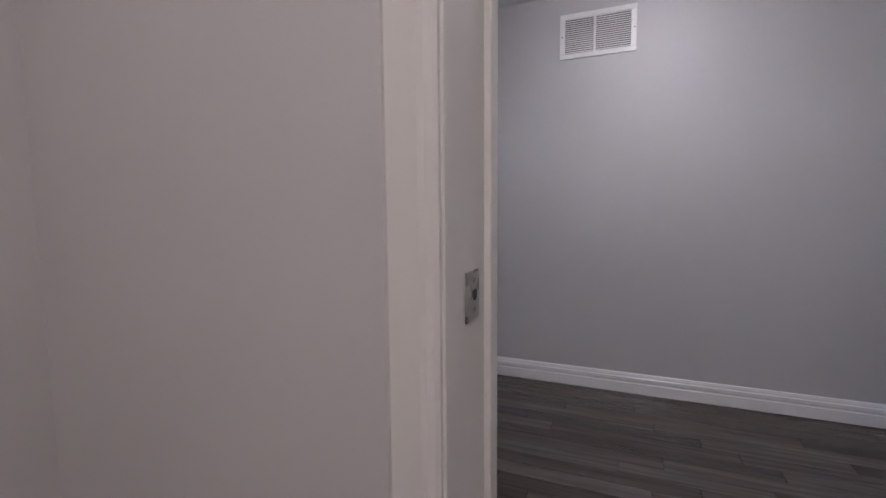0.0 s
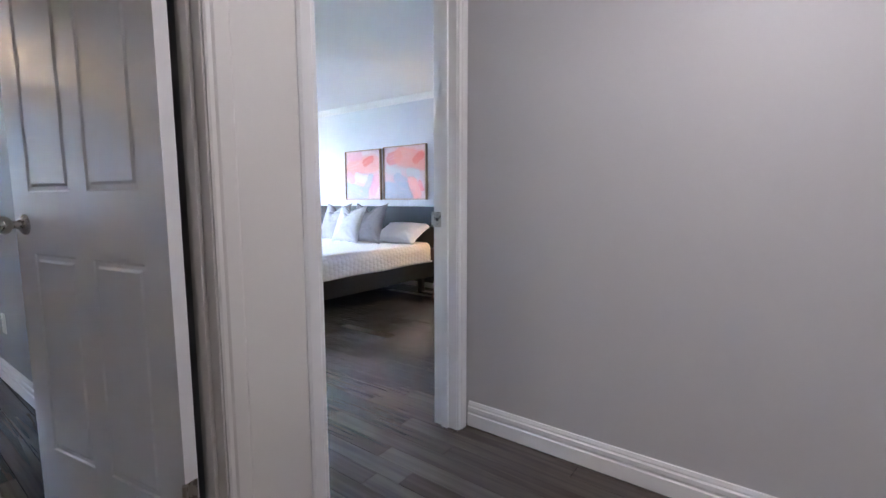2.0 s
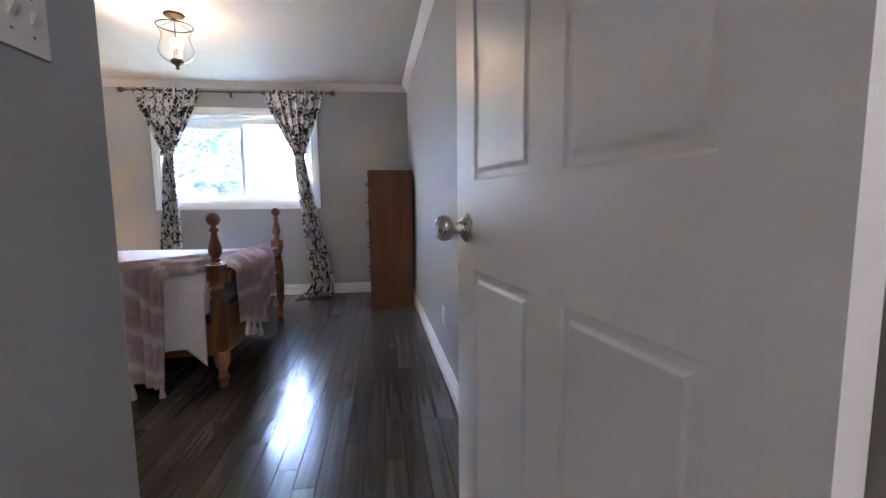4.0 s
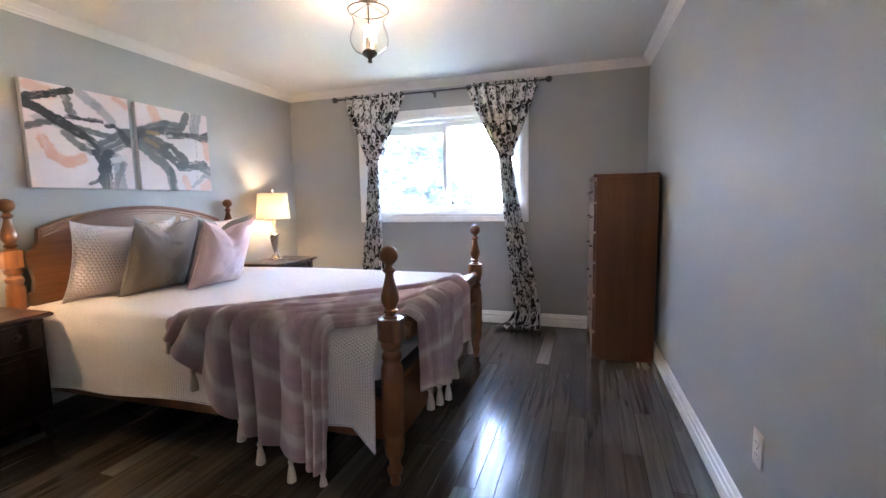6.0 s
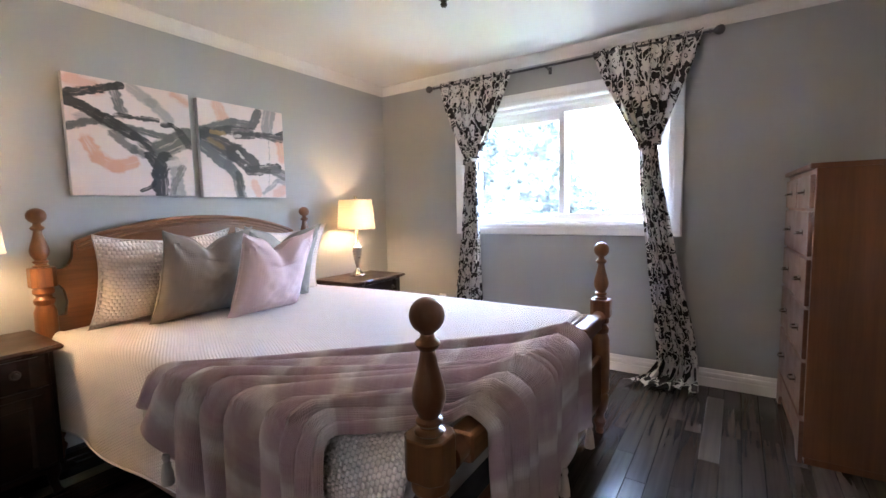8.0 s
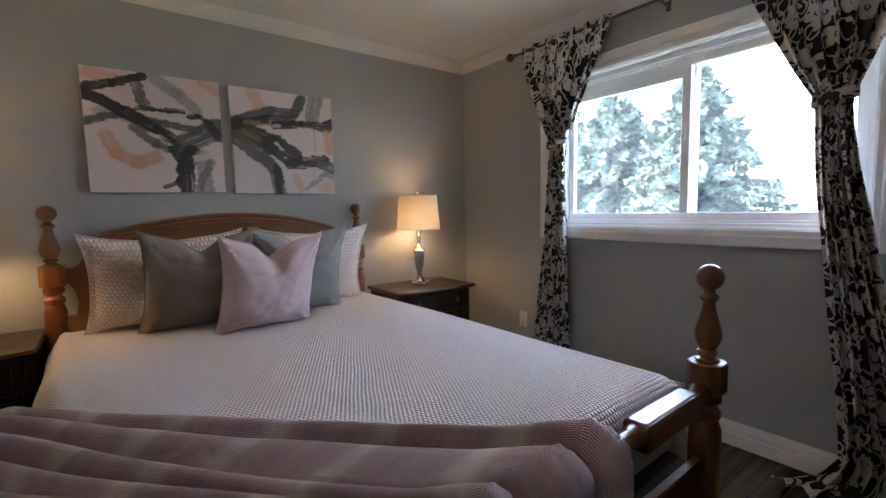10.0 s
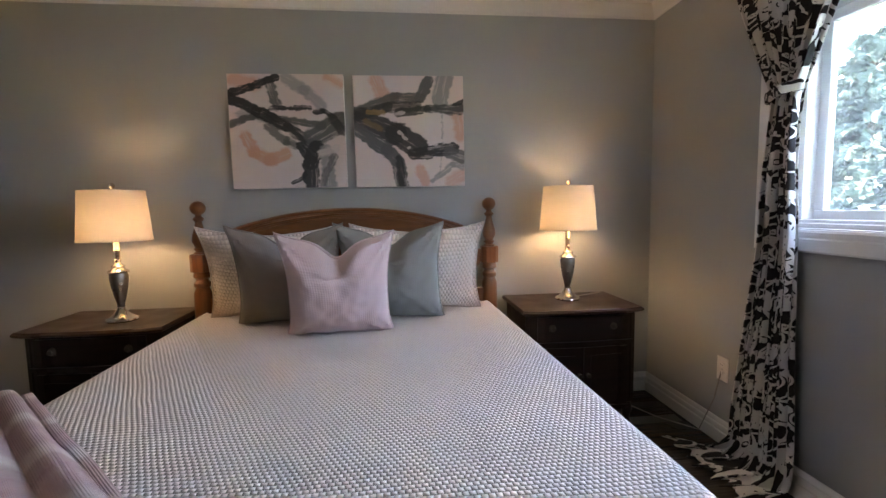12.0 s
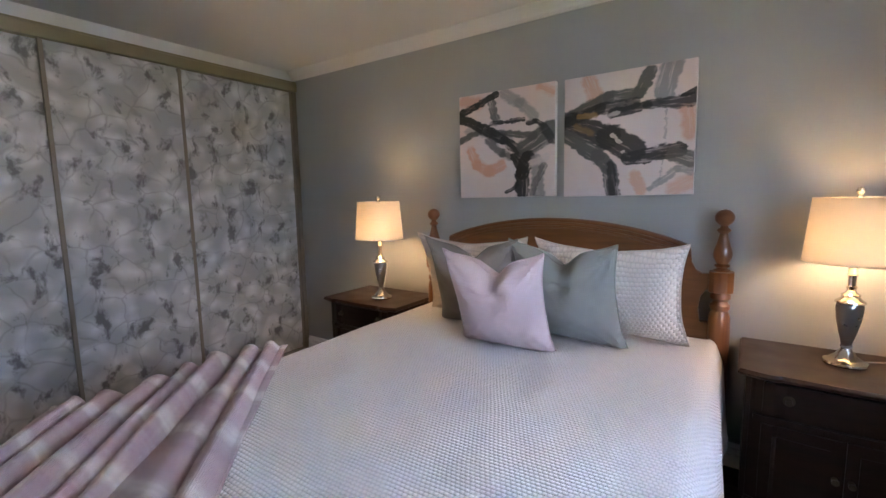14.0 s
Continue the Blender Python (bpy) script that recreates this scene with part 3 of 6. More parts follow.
def panel_door(m, width, height, label, knob_x):
    """A four-panel painted door; local x from the hinge to the latch, y through its thickness, z up."""
    d = thing("door_1", m, label, "door", kind="structure")
    t = 0.036
    bm = bmesh.new()
    s = 0.105
    cols = ((s, width / 2 - 0.045), (width / 2 + 0.045, width - s))
    rows = ((0.23, 0.885), (1.075, 1.90))
    xs = sorted({0.0, width, *[q for c in cols for q in c]})
    zs = sorted({0.0, height, *[q for r in rows for q in r]})
    holes = [(c[0], c[1], r[0], r[1]) for c in cols for r in rows]
    for a, b in zip(xs, xs[1:]):
        for c, e in zip(zs, zs[1:]):
            if not any(h[0] <= a and b <= h[1] and h[2] <= c and e <= h[3] for h in holes):
                box(bm, a, b, 0, t, c, e)
    bmesh.ops.remove_doubles(bm, verts=bm.verts[:], dist=1e-5)
    part("leaf", bm, TRIM, d)
    for h in holes:
        bm = bmesh.new()
        for y, sg in ((0.0, 1), (t, -1)):
            rings = []
            for inset, depth in ((0.0, 0.0), (0.002, 0.001), (0.005, 0.0045), (0.008, 0.005), (0.017, 0.005), (0.020, 0.004), (0.025, 0.001), (0.027, 0.0006)):
                yy = y + sg * depth
                rings.append([bm.verts.new(p) for p in ((h[0] + inset, yy, h[2] + inset), (h[1] - inset, yy, h[2] + inset), (h[1] - inset, yy, h[3] - inset), (h[0] + inset, yy, h[3] - inset))])
            for a, b in zip(rings, rings[1:]):
                for i in range(4):
                    bm.faces.new((a[i], a[(i + 1) % 4], b[(i + 1) % 4], b[i]))
            bm.faces.new(rings[-1])
        part("panel", bm, TRIM, d)
    for y, sg in ((0.0, -1), (t, 1)):
        bm = bmesh.new()
        lathe(bm, [(0.033, 0.0), (0.033, 0.004), (0.028, 0.009), (0.016, 0.013), (0.012, 0.022), (0.012, 0.030), (0.018, 0.036), (0.026, 0.044), (0.0285, 0.054), (0.027, 0.064), (0.020, 0.071), (0.014, 0.072), (0.012, 0.070), (0.0, 0.070)], 28)
        part("door_knob", bm, NICKEL, d, "round satin nickel knob", True, pose(knob_x, y, 0.975, 90 if sg < 0 else -90))
    bm = bmesh.new()
    box(bm, width, width + 0.002, 0.006, 0.030, 0.945, 1.005, 0.0005)
    part("latch_plate", bm, NICKEL, d)
    for z in (0.22, 1.78):
        bm = bmesh.new()
        lathe(bm, [(0.007, 0), (0.007, 0.09)], 12, (-0.004, t + 0.004, z))
        box(bm, -0.0022, -0.0002, 0.004, t, z, z + 0.09)
        part("hinge", bm, NICKEL, d, smooth=True)
    return d


panel_door(pose(-0.957, 1.352, 0.006, 0, 0, 190.2), 0.790, 2.02, "white painted four-panel door standing open against the wall", 0.724)


def strike_plate(name, m):
    bm = bmesh.new()
    box(bm, -0.021, 0.034, 0, 0.002, -0.034, 0.034, 0.0008)
    p = mesh_thing(name, bm, NICKEL, "satin nickel strike plate screwed to the door jamb", "strike plate", m=m, smooth=True)
    bm = bmesh.new()
    lathe(bm, [(0.008, 0), (0.008, 0.0012), (0.0, 0.0012)], 16)
    part("latch_hole", bm, DARK_SLOT, p, "dark latch hole", m=pose(0, 0.0018, 0, -90))
    for z in (-0.02, 0.02):
        bm = bmesh.new()
        lathe(bm, [(0.0035, 0), (0.0035, 0.001), (0.0, 0.001)], 10)
        part("screw", bm, GUNMETAL, p, m=pose(0, 0.0018, z, -90))
    return p


strike_plate("strike_plate", pose(0.0040, 0.357, 0.965, 0, 0, -90))
strike_plate("strike_plate", pose(BX + 0.022, 2.431, 0.97, 0, 0, 180))


def return_vent():
    v = thing("return_air_vent", pose(0, HN, 0), "white louvred return air vent screwed to the hall wall", "vent")
    x0, x1, z0, z1 = -0.197, 0.213, 1.939, 2.188
    bm = bmesh.new()
    for a, b, c, e in ((x0, x1, z0, z0 + 0.028), (x0, x1, z1 - 0.028, z1), (x0, x0 + 0.03, z0 + 0.028, z1 - 0.028), (x1 - 0.03, x1, z0 + 0.028, z1 - 0.028), (-0.012, 0.002, z0 + 0.028, z1 - 0.028)):
        box(bm, a, b, -0.010, 0.0, c, e, 0.002)
    part("frame", bm, TRIM, v)
    bm = bmesh.new()
    box(bm, x0 + 0.03, x1 - 0.03, -0.002, -0.0005, z0 + 0.028, z1 - 0.028)
    part("backing", bm, DARK_SLOT, v)
    n = 17
    for a, b in ((x0 + 0.03, -0.012), (0.002, x1 - 0.03)):
        for i in range(n):
            z = lerp(z0 + 0.03, z1 - 0.036, i / (n - 1))
            bm = bmesh.new()
            extrude_outline(bm, [(-0.009, z), (-0.0075, z), (-0.0022, z + 0.0085), (-0.0037, z + 0.0085)], "x", a, b)
            part("slat", bm, TRIM, v)
    for x in (x0 + 0.012, x1 - 0.012):
        bm = bmesh.new()
        lathe(bm, [(0.005, 0), (0.004, 0.002), (0, 0.0025)], 10)
        part("screw", bm, GUNMETAL, v, m=pose(x, -0.010, (z0 + z1) / 2, 90))


return_vent()


def wall_plate(name, m, gang, outlet, label):
    w = 0.072 if gang == 1 else 0.116
    p = thing(name, m, label, "light switch" if not outlet else "wall outlet")
    bm = bmesh.new()
    box(bm, -w / 2, w / 2, 0.0, 0.006, -0.058, 0.058, 0.003, 2)
    part("cover_plate", bm, PLASTIC, p, smooth=True)
    for i in range(gang):
        x = 0 if gang == 1 else (-0.023 + 0.046 * i)
        if outlet:
            for z in (-0.02, 0.02):
                bm = bmesh.new()
                lathe(bm, [(0.0165, 0), (0.0165, 0.0015), (0.0155, 0.002), (0, 0.002)], 20)
                part("socket", bm, PLASTIC, p, m=pose(x, 0.006, z, -90))
                for dx in (-0.006, 0.006):
                    bm = bmesh.new()
                    box(bm, x + dx - 0.001, x + dx + 0.001, 0.0081, 0.0086, z - 0.002, z + 0.006)
                    part("slot", bm, DARK_SLOT, p)
        else:
            bm = bmesh.new()
            extrude_outline(bm, [(0.005, -0.012), (0.0075, -0.012), (0.017, 0.006), (0.015, 0.011), (0.005, 0.012)], "x", x - 0.005, x + 0.005)
            part("toggle", bm, PLASTIC, p)
    for x in ([0] if gang == 1 else [-0.023, 0.023]):
        for z in ((0,) if outlet else (-0.03, 0.03)):
            bm = bmesh.new()
            lathe(bm, [(0.003, 0), (0.0025, 0.001), (0, 0.0012)], 8)
            part("screw", bm, GUNMETAL, p, m=pose(x, 0.006, z, -90))
    return p


wall_plate("light_switch", pose(-1.516, AY, 1.345), 2, False, "white double toggle switch on a plastic cover plate")
wall_plate("wall_outlet", pose(WX, -1.57, 0.367, 0, 0, -90), 1, True, "white duplex outlet low on the grey wall")
wall_plate("wall_outlet", pose(-3.25, NY + 0.0655, 0.36, 0, 0, 181.5), 1, True, "white duplex outlet low on the grey wall")

# ---- bedroom window ----


def sliding_window(name, x, lo, hi, z0, z1, out, material, split):
    """A vinyl slider set in an opening of a wall across x; `out` points outdoors."""
    w = thing(name, pose(0, 0, 0), "white vinyl sliding window with two panes", "window", kind="structure")
    bm = bmesh.new()
    f = 0.035
    d0, d1 = sorted((x + out * 0.075, x + out * 0.165))
    for a, b, c, e in ((lo, hi, z0, z0 + f), (lo, hi, z1 - f, z1), (lo, lo + f, z0 + f, z1 - f), (hi - f, hi, z0 + f, z1 - f)):
        box(bm, d0, d1, a, b, c, e, 0.002)
    part("window_frame", bm, material, w)
    bm = bmesh.new()
    for c, e in ((z0 - 0.0, z0 + 0.004), (z1 - 0.004, z1)):
        box(bm, *sorted((x + out * 0.002, x + out * 0.075)), lo, hi, c, e)
    for a, b in ((lo, lo + 0.004), (hi - 0.004, hi)):
        box(bm, *sorted((x + out * 0.002, x + out * 0.075)), a, b, z0 + 0.004, z1 - 0.004)
    part("window_lining", bm, TRIM, w)
    bm = bmesh.new()
    box(bm, *sorted((x + out * 0.045, x + out * 0.075)), lo + 0.004, hi - 0.004, z0 + 0.004, z0 + 0.022, 0.002)
    box(bm, *sorted((x + out * 0.052, x + out * 0.075)), lo + 0.004, hi - 0.004, z1 - 0.03, z1 - 0.004, 0.002)
    part("track", bm, material, w)
    for a, b, dep, g, top in ((lo + f - 0.005, split + 0.03, 0.130, 0.042, z1 - f - 0.045), (split - 0.03, hi - f + 0.005, 0.090, 0.044, z1 - f + 0.004)):
        bm = bmesh.new()
        p0, p1 = sorted((x + out * dep, x + out * (dep + 0.034)))
        lo2 = z0 + f - 0.006
        for q in ((a, b, lo2, lo2 + g), (a, b, top - g, top), (a, a + g, lo2 + g, top - g), (b - g, b, lo2 + g, top - g)):
            box(bm, p0, p1, *q, 0.003)
        s = part("sash", bm, material, w)
        bm = bmesh.new()
        c = x + out * (dep + 0.017)
        box(bm, c - 0.002, c + 0.002, a + g - 0.004, b - g + 0.004, lo2 + g - 0.004, top - g + 0.004)
        g_ob = part("pane", bm, GLASS, s)
        g_ob.visible_shadow = False
    bm = bmesh.new()
    box(bm, *sorted((x + out * 0.126, x + out * 0.160)), lo + f, split + 0.03, z1 - f - 0.045, z1 - f, 0.002)
    part("head_filler", bm, material, w)
    return w


w1 = sliding_window("window_1", WX, WIN[0], WIN[1], WIN[2], WIN[3], -1, VINYL, -0.515)
bm = bmesh.new()
box(bm, WX - 0.088, WX - 0.080, -0.537, -0.520, 1.50, 1.56, 0.002)
part("sash_latch", bm, VINYL, w1)
bm = bmesh.new()
CW = [(0.0, 0.0), (0.0, 0.012), (0.010, 0.017), (0.030, 0.017), (0.036, 0.021), (0.078, 0.024), (0.085, 0.019), (0.085, 0.0)]
for a, sg in ((WIN[0], -1), (WIN[1], 1)):
    extrude_outline(bm, [(WX + d, a + sg * w) for w, d in CW], "z", WIN[2] - 0.085, WIN[3] + 0.085)
for z, sg in ((WIN[2], -1), (WIN[3], 1)):
    extrude_outline(bm, [(WX + d * 0.96, z + sg * w) for w, d in CW], "y", WIN[0], WIN[1])
mesh_thing("trim_window_1", bm, TRIM, kind="structure")
sliding_window("window_2_unseen", -6.20, UNSEEN_WIN[0], UNSEEN_WIN[1], UNSEEN_WIN[2], UNSEEN_WIN[3], -1, VINYL, 3.1)

# ---- curtains ----


def curtain_rod():
    r = thing("curtain_rod", pose(WX + 0.075, 0, 2.188), "dark metal curtain rod with ball finials above the window", "curtain rod")
    bm = bmesh.new()
    tube(bm, [(0, -1.56, 0), (0, -0.58, -0.003), (0, 0.42, 0)], 0.008, 12)
    part("rod", bm, ROD, r, smooth=True)
    for y, s in ((-1.56, -1), (0.42, 1)):
        bm = bmesh.new()
        lathe(bm, [(0.008, 0), (0.012, 0.004), (0.012, 0.010), (0.008, 0.016), (0.008, 0.026), (0.016, 0.032), (0.025, 0.045), (0.028, 0.058), (0.025, 0.072), (0.014, 0.082), (0, 0.085)], 18)
        part("finial", bm, ROD, r, "turned ball finial", True, pose(0, y, 0, -90 * s))
    for y in (-1.49, -0.58, 0.36):
        bm = bmesh.new()
        tube(bm, [(-0.075, y, -0.02), (-0.03, y, -0.02), (0, y, -0.010)], 0.005, 8)
        box(bm, -0.0745, -0.071, y - 0.012, y + 0.012, -0.045, 0.005)
        lathe(bm, [(0.012, -0.006), (0.012, 0.006)], 10, (0, y, -0.012))
        part("bracket", bm, ROD, r, smooth=True)


curtain_rod()


def curtain(seed, top_a, top_b, tie_y, tie_half, bot_a, bot_b, puddle, label):
    """A tied-back floral curtain; puddle: how far the hem runs along the floor."""
    rng = random.Random(seed)
    ph = rng.random() * 6
    tie_z = 1.56
    top_z = 2.215

    def fn(u, v):
        z = lerp(top_z, 0.0, v)
        if z > tie_z:
            s = (top_z - z) / (top_z - tie_z)
            e = s ** 1.15
            a, b = lerp(top_a, tie_y - tie_half, e), lerp(top_b, tie_y + tie_half, e)
            amp = lerp(0.012, 0.022, s)
            bulge = 0.02 * math.sin(math.pi * s)
        else:
            s = (tie_z - z) / tie_z
            e = smoothstep(0.0, 1.0, s) * 0.75 + s * 0.25
            a, b = lerp(tie_y - tie_half, bot_a, e), lerp(tie_y + tie_half, bot_b, e)
            amp = lerp(0.020, 0.026, s)
            bulge = 0.012 * math.sin(math.pi * min(s * 3, 1))
        y = lerp(a, b, u)
        fold = math.sin(u * 2 * math.pi * 6.5 + ph + 0.6 * math.sin(3 * v)) + 0.35 * math.sin(u * 2 * math.pi * 15 + 2 * ph)
        x = WX + 0.075 + bulge + amp * fold + 0.012 * noise.noise(Vector((u * 4, v * 6, seed)))
        y += 0.012 * math.cos(u * 2 * math.pi * 6.5 + ph) + 0.01 * noise.noise(Vector((u * 3, v * 5, seed + 7)))
        zz = z
        if v > 0.94:
            k = (v - 0.94) / 0.06
            x += k * k * puddle * (0.7 + 0.4 * noise.noise(Vector((u * 3, 1.0, seed))))
            y -= k * puddle * 0.9 * (1 - u) ** 1.5
            zz = lerp(z, 0.014 + 0.030 * abs(math.sin(u * 9 + k * 4)) * (1 - 0.4 * k), smoothstep(0.0, 0.45, k))
        return Vector((x, y, zz))

    def print_at(u, v):
        # the cloth is gathered at the tie, so less of its printed width shows there
        z = lerp(top_z, 0.0, v)
        wide = lerp(1.0, 0.34, smoothstep(0.0, 1.0, (top_z - z) / (top_z - tie_z))) if z > tie_z else lerp(0.34, 0.55, (tie_z - z) / tie_z)
        return [0.65 + (u - 0.5) * 1.3 * wide, v * 2.3]

    ob = surface_grid(fn, 130, 170, "curtain", CURTAIN, 0.003, uvfn=print_at)
    tagged(ob, label, "curtain", "window curtains")
    bm = bmesh.new()
    n = 40
    rings = []
    for i in range(n):
        a = 2 * math.pi * i / n
        wob = 1 + 0.08 * math.sin(5 * a)
        cx, cy = math.cos(a) * 0.042 * wob, math.sin(a) * (tie_half + 0.012) * wob
        rings.append([bm.verts.new((WX + 0.088 + cx * q, tie_y + cy * q, tie_z + h + 0.012 * math.sin(a))) for q, h in ((0.95, -0.022), (1.06, -0.018), (1.09, 0.0), (1.06, 0.018), (0.95, 0.022))])
    for i in range(n):
        a, b = rings[i], rings[(i + 1) % n]
        for j in range(4):
            bm.faces.new((a[j], b[j], b[j + 1], a[j + 1]))
    tie = part("tieback", bm, CURTAIN, ob, "floral tieback band", True)
    uv = tie.data.uv_layers.new(name="UVMap")
    for loop in tie.data.loops:
        co = tie.data.vertices[loop.vertex_index].co
        uv.data[loop.index].uv = (co.y * 2 + co.x * 2 + 0.3 * seed, co.z)
    return ob


curtain(3, -1.50, -0.855, -1.21, 0.052, -1.405, -1.13, 0.24, "charcoal curtain with white flowers, tied back and trailing on the floor")
curtain(5, -0.25, 0.385, 0.105, 0.052, 0.19, 0.42, 0.20, "charcoal curtain with white flowers, tied back and slanting to the floor")

# ---- closet ----


def closet():
    c = thing("sliding_closet_doors", pose(0, 0, 0), "marble-printed sliding closet doors with dull brass tracks", "closet")
    y0, y1 = SY + 0.002, 0.315
    x = CX - 0.045
    bm = bmesh.new()
    extrude_outline(bm, [(x, TOP - 0.155), (x - 0.012, TOP - 0.155), (x - 0.012, TOP - 0.095), (x - 0.005, TOP - 0.088), (x - 0.008, TOP - 0.08), (x + 0.04, TOP - 0.075), (x + 0.04, TOP - 0.155)], "y", y0, y1)
    part("top_track", bm, BRASS, c, "olive brass top track")
    bm = bmesh.new()
    box(bm, x - 0.01, x + 0.06, y0, y1, 0.0015, 0.018, 0.003)
    part("bottom_track", bm, BRASS_DARK, c)
    bm = bmesh.new()
    box(bm, x + 0.001, x + 0.03, y0, y0 + 0.035, 0.018, TOP - 0.155, 0.002)
    part("side_channel", bm, BRASS_DARK, c)
    for a, b, dx in ((y0 + 0.03, -1.285, 0.022), (-1.325, -0.62, 0.004), (-0.66, y1, 0.022)):
        bm = bmesh.new()
        box(bm, x + dx, x + dx + 0.012, a + 0.02, b - 0.02, 0.03, TOP - 0.16)
        p = part("panel", bm, MARBLE, c)
        for q in (a, b - 0.022):
            bm = bmesh.new()
            box(bm, x + dx - 0.004, x + dx + 0.016, q, q + 0.022, 0.02, TOP - 0.157, 0.003)
            part("edge_strip", bm, BRASS_DARK, p)
    return c


closet()
bm = bmesh.new()
box(bm, CX - 0.012, CX + 0.10, SY, 0.335, TOP - 0.075, TOP)
mesh_thing("trim_closet_head", bm, CEILING, kind="structure")
bm = bmesh.new()
box(bm, CX - 0.0, CX + 0.05, 0.318, 0.335, 0, TOP - 0.075)
mesh_thing("wall_closet_return", bm, GREY_WALL, kind="structure")

# ---- bed ----
BED = pose(-3.967, -2.13, 0, 0, 0, 1.5)
HALF, LONG = 0.778, 2.185
BT = 0.635


def bed_post(parent, x, y, box_lo, box_hi, ball, name, slim=1.0):
    p = part(name, lathe(bmesh.new(), [(0.0, 0.0), (0.018, 0.0), (0.022, 0.01), (0.020, 0.03), (0.030, 0.05), (0.033, 0.065), (0.024, 0.08), (0.022, 0.10), (0.036, 0.13), (0.043, 0.17), (0.043, 0.20),
                                       (0.036, 0.215), (0.042, 0.225), (0.045, 0.235), (0.045, box_lo - 0.20), (0.044, box_lo - 0.16), (0.043, box_lo - 0.115), (0.038, box_lo - 0.10), (0.033, box_lo - 0.085), (0.040, box_lo - 0.075), (0.040, box_lo - 0.058),
                                       (0.031, box_lo - 0.048), (0.030, box_lo - 0.04), (0.041, box_lo - 0.028), (0.041, box_lo - 0.012), (0.034, box_lo), (0.034, box_lo + 0.002)], 28), BED_WOOD, parent, smooth=True, m=pose(x, y, 0))
    bm = bmesh.new()
    box(bm, -0.048, 0.048, -0.048, 0.048, box_lo, box_hi)
    edges = [e for e in bm.edges if abs(e.verts[0].co.z - e.verts[1].co.z) > 0.01]
    bmesh.ops.bevel(bm, geom=edges, offset=0.022, segments=1, affect="EDGES")
    bmesh.ops.bevel(bm, geom=bm.edges[:], offset=0.003, segments=1, affect="EDGES")
    part("post_block", bm, BED_WOOD, p)
    h = ball - box_hi
    prof = [(0.036, 0.0), (0.042, 0.015), (0.040, 0.028), (0.027, 0.045), (0.027, 0.06), (0.037, 0.085), (0.037, 0.105), (0.027, 0.125), (0.035, 0.17), (0.044, 0.22), (0.047, 0.28), (0.044, 0.34),
            (0.035, 0.43), (0.027, 0.51), (0.022, 0.58), (0.021, 0.615), (0.031, 0.645), (0.035, 0.665), (0.031, 0.685), (0.021, 0.705), (0.018, 0.735)]
    prof += [(0.048 * math.sin(q * math.pi / 12), 0.868 - 0.132 * math.cos(q * math.pi / 12)) for q in range(2, 12)] + [(0.0, 1.0)]
    part("post_finial", lathe(bmesh.new(), [(r * slim, box_hi + z * h) for r, z in prof], 28), BED_WOOD, p, "turned vase and ball finial", True)
    return p


def bed():
    b = thing("poster_bed", BED, "honey-stained wooden poster bed with turned posts and arched headboard", "bed")
    for x in (-HALF, HALF):
        bed_post(b, x, 0.0, 0.845, 0.938, 1.215, "head_post", 0.80)
        bed_post(b, x, LONG, 0.612, 0.702, 0.990, "foot_post", 0.77)
    # headboard: arched panel with scrolled shoulders
    pts = [(-HALF + 0.04, 0.30), (HALF - 0.04, 0.30)]
    right = [(HALF - 0.04, 0.70), (HALF - 0.075, 0.70), (HALF - 0.085, 0.76), (HALF - 0.075, 0.82), (HALF - 0.055, 0.85), (HALF - 0.04, 0.86), (HALF - 0.04, 0.925), (HALF - 0.075, 0.925), (HALF - 0.10, 0.94), (HALF - 0.118, 0.975), (HALF - 0.122, 1.02), (HALF - 0.128, 1.05)]
    arch = [(HALF - 0.128 - (2 * HALF - 0.256) * i / 32, 1.05 + 0.118 * (1 - (2 * i / 32 - 1) ** 2) ** 0.9) for i in range(33)]
    left = [(-x, z) for x, z in right[::-1]]
    bm = bmesh.new()
    extrude_outline(bm, pts + right + arch[1:-1] + left, "y", -0.016, 0.016)
    part("headboard", bm, BED_WOOD_X, b)
    for drop, y, r in ((0.012, 0.018, 0.010), (0.034, 0.017, 0.0065), (0.052, 0.016, 0.004)):
        bm = bmesh.new()
        tube(bm, [(x * (1 - drop * 0.4), y, z - drop) for x, z in arch], r, 8)
        part("headboard_moulding", bm, BED_WOOD_X, b, smooth=True)
    # footboard: turned bars carry a thick flat rail above a lower panel
    y = LONG
    bm = bmesh.new()
    box(bm, -HALF + 0.04, HALF - 0.04, y - 0.014, y + 0.014, 0.17, 0.42, 0.004)
    part("footboard_panel", bm, BED_WOOD_X, b)
    bm = bmesh.new()
    tube(bm, [(x * 0.01, y, 0.615) for x in range(int(-100 * (HALF - 0.04)), int(100 * (HALF - 0.04)) + 1, 4)], [0.030 if abs(x) < 68 and abs(abs(x) - 30) > 3 else (0.022 if abs(x) < 71 else 0.034) for x in range(int(-100 * (HALF - 0.04)), int(100 * (HALF - 0.04)) + 1, 4)], 14)
    part("blanket_rail", bm, BED_WOOD_X, b, "turned blanket rail", True)
    for s in (-1, 1):
        bm = bmesh.new()
        box(bm, min(s * 0.36, s * 0.66), max(s * 0.36, s * 0.66), y - 0.034, y + 0.034, 0.575, 0.648, 0.012, 2)
        part("rail_block", bm, BED_WOOD_X, b)
    for s in (-1, 1):
        bm = bmesh.new()
        box(bm, s * (HALF - 0.002) - 0.014, s * (HALF - 0.002) + 0.014, 0.03, LONG - 0.03, 0.19, 0.36, 0.003)
        part("side_rail", bm, BED_WOOD, b)
    return b


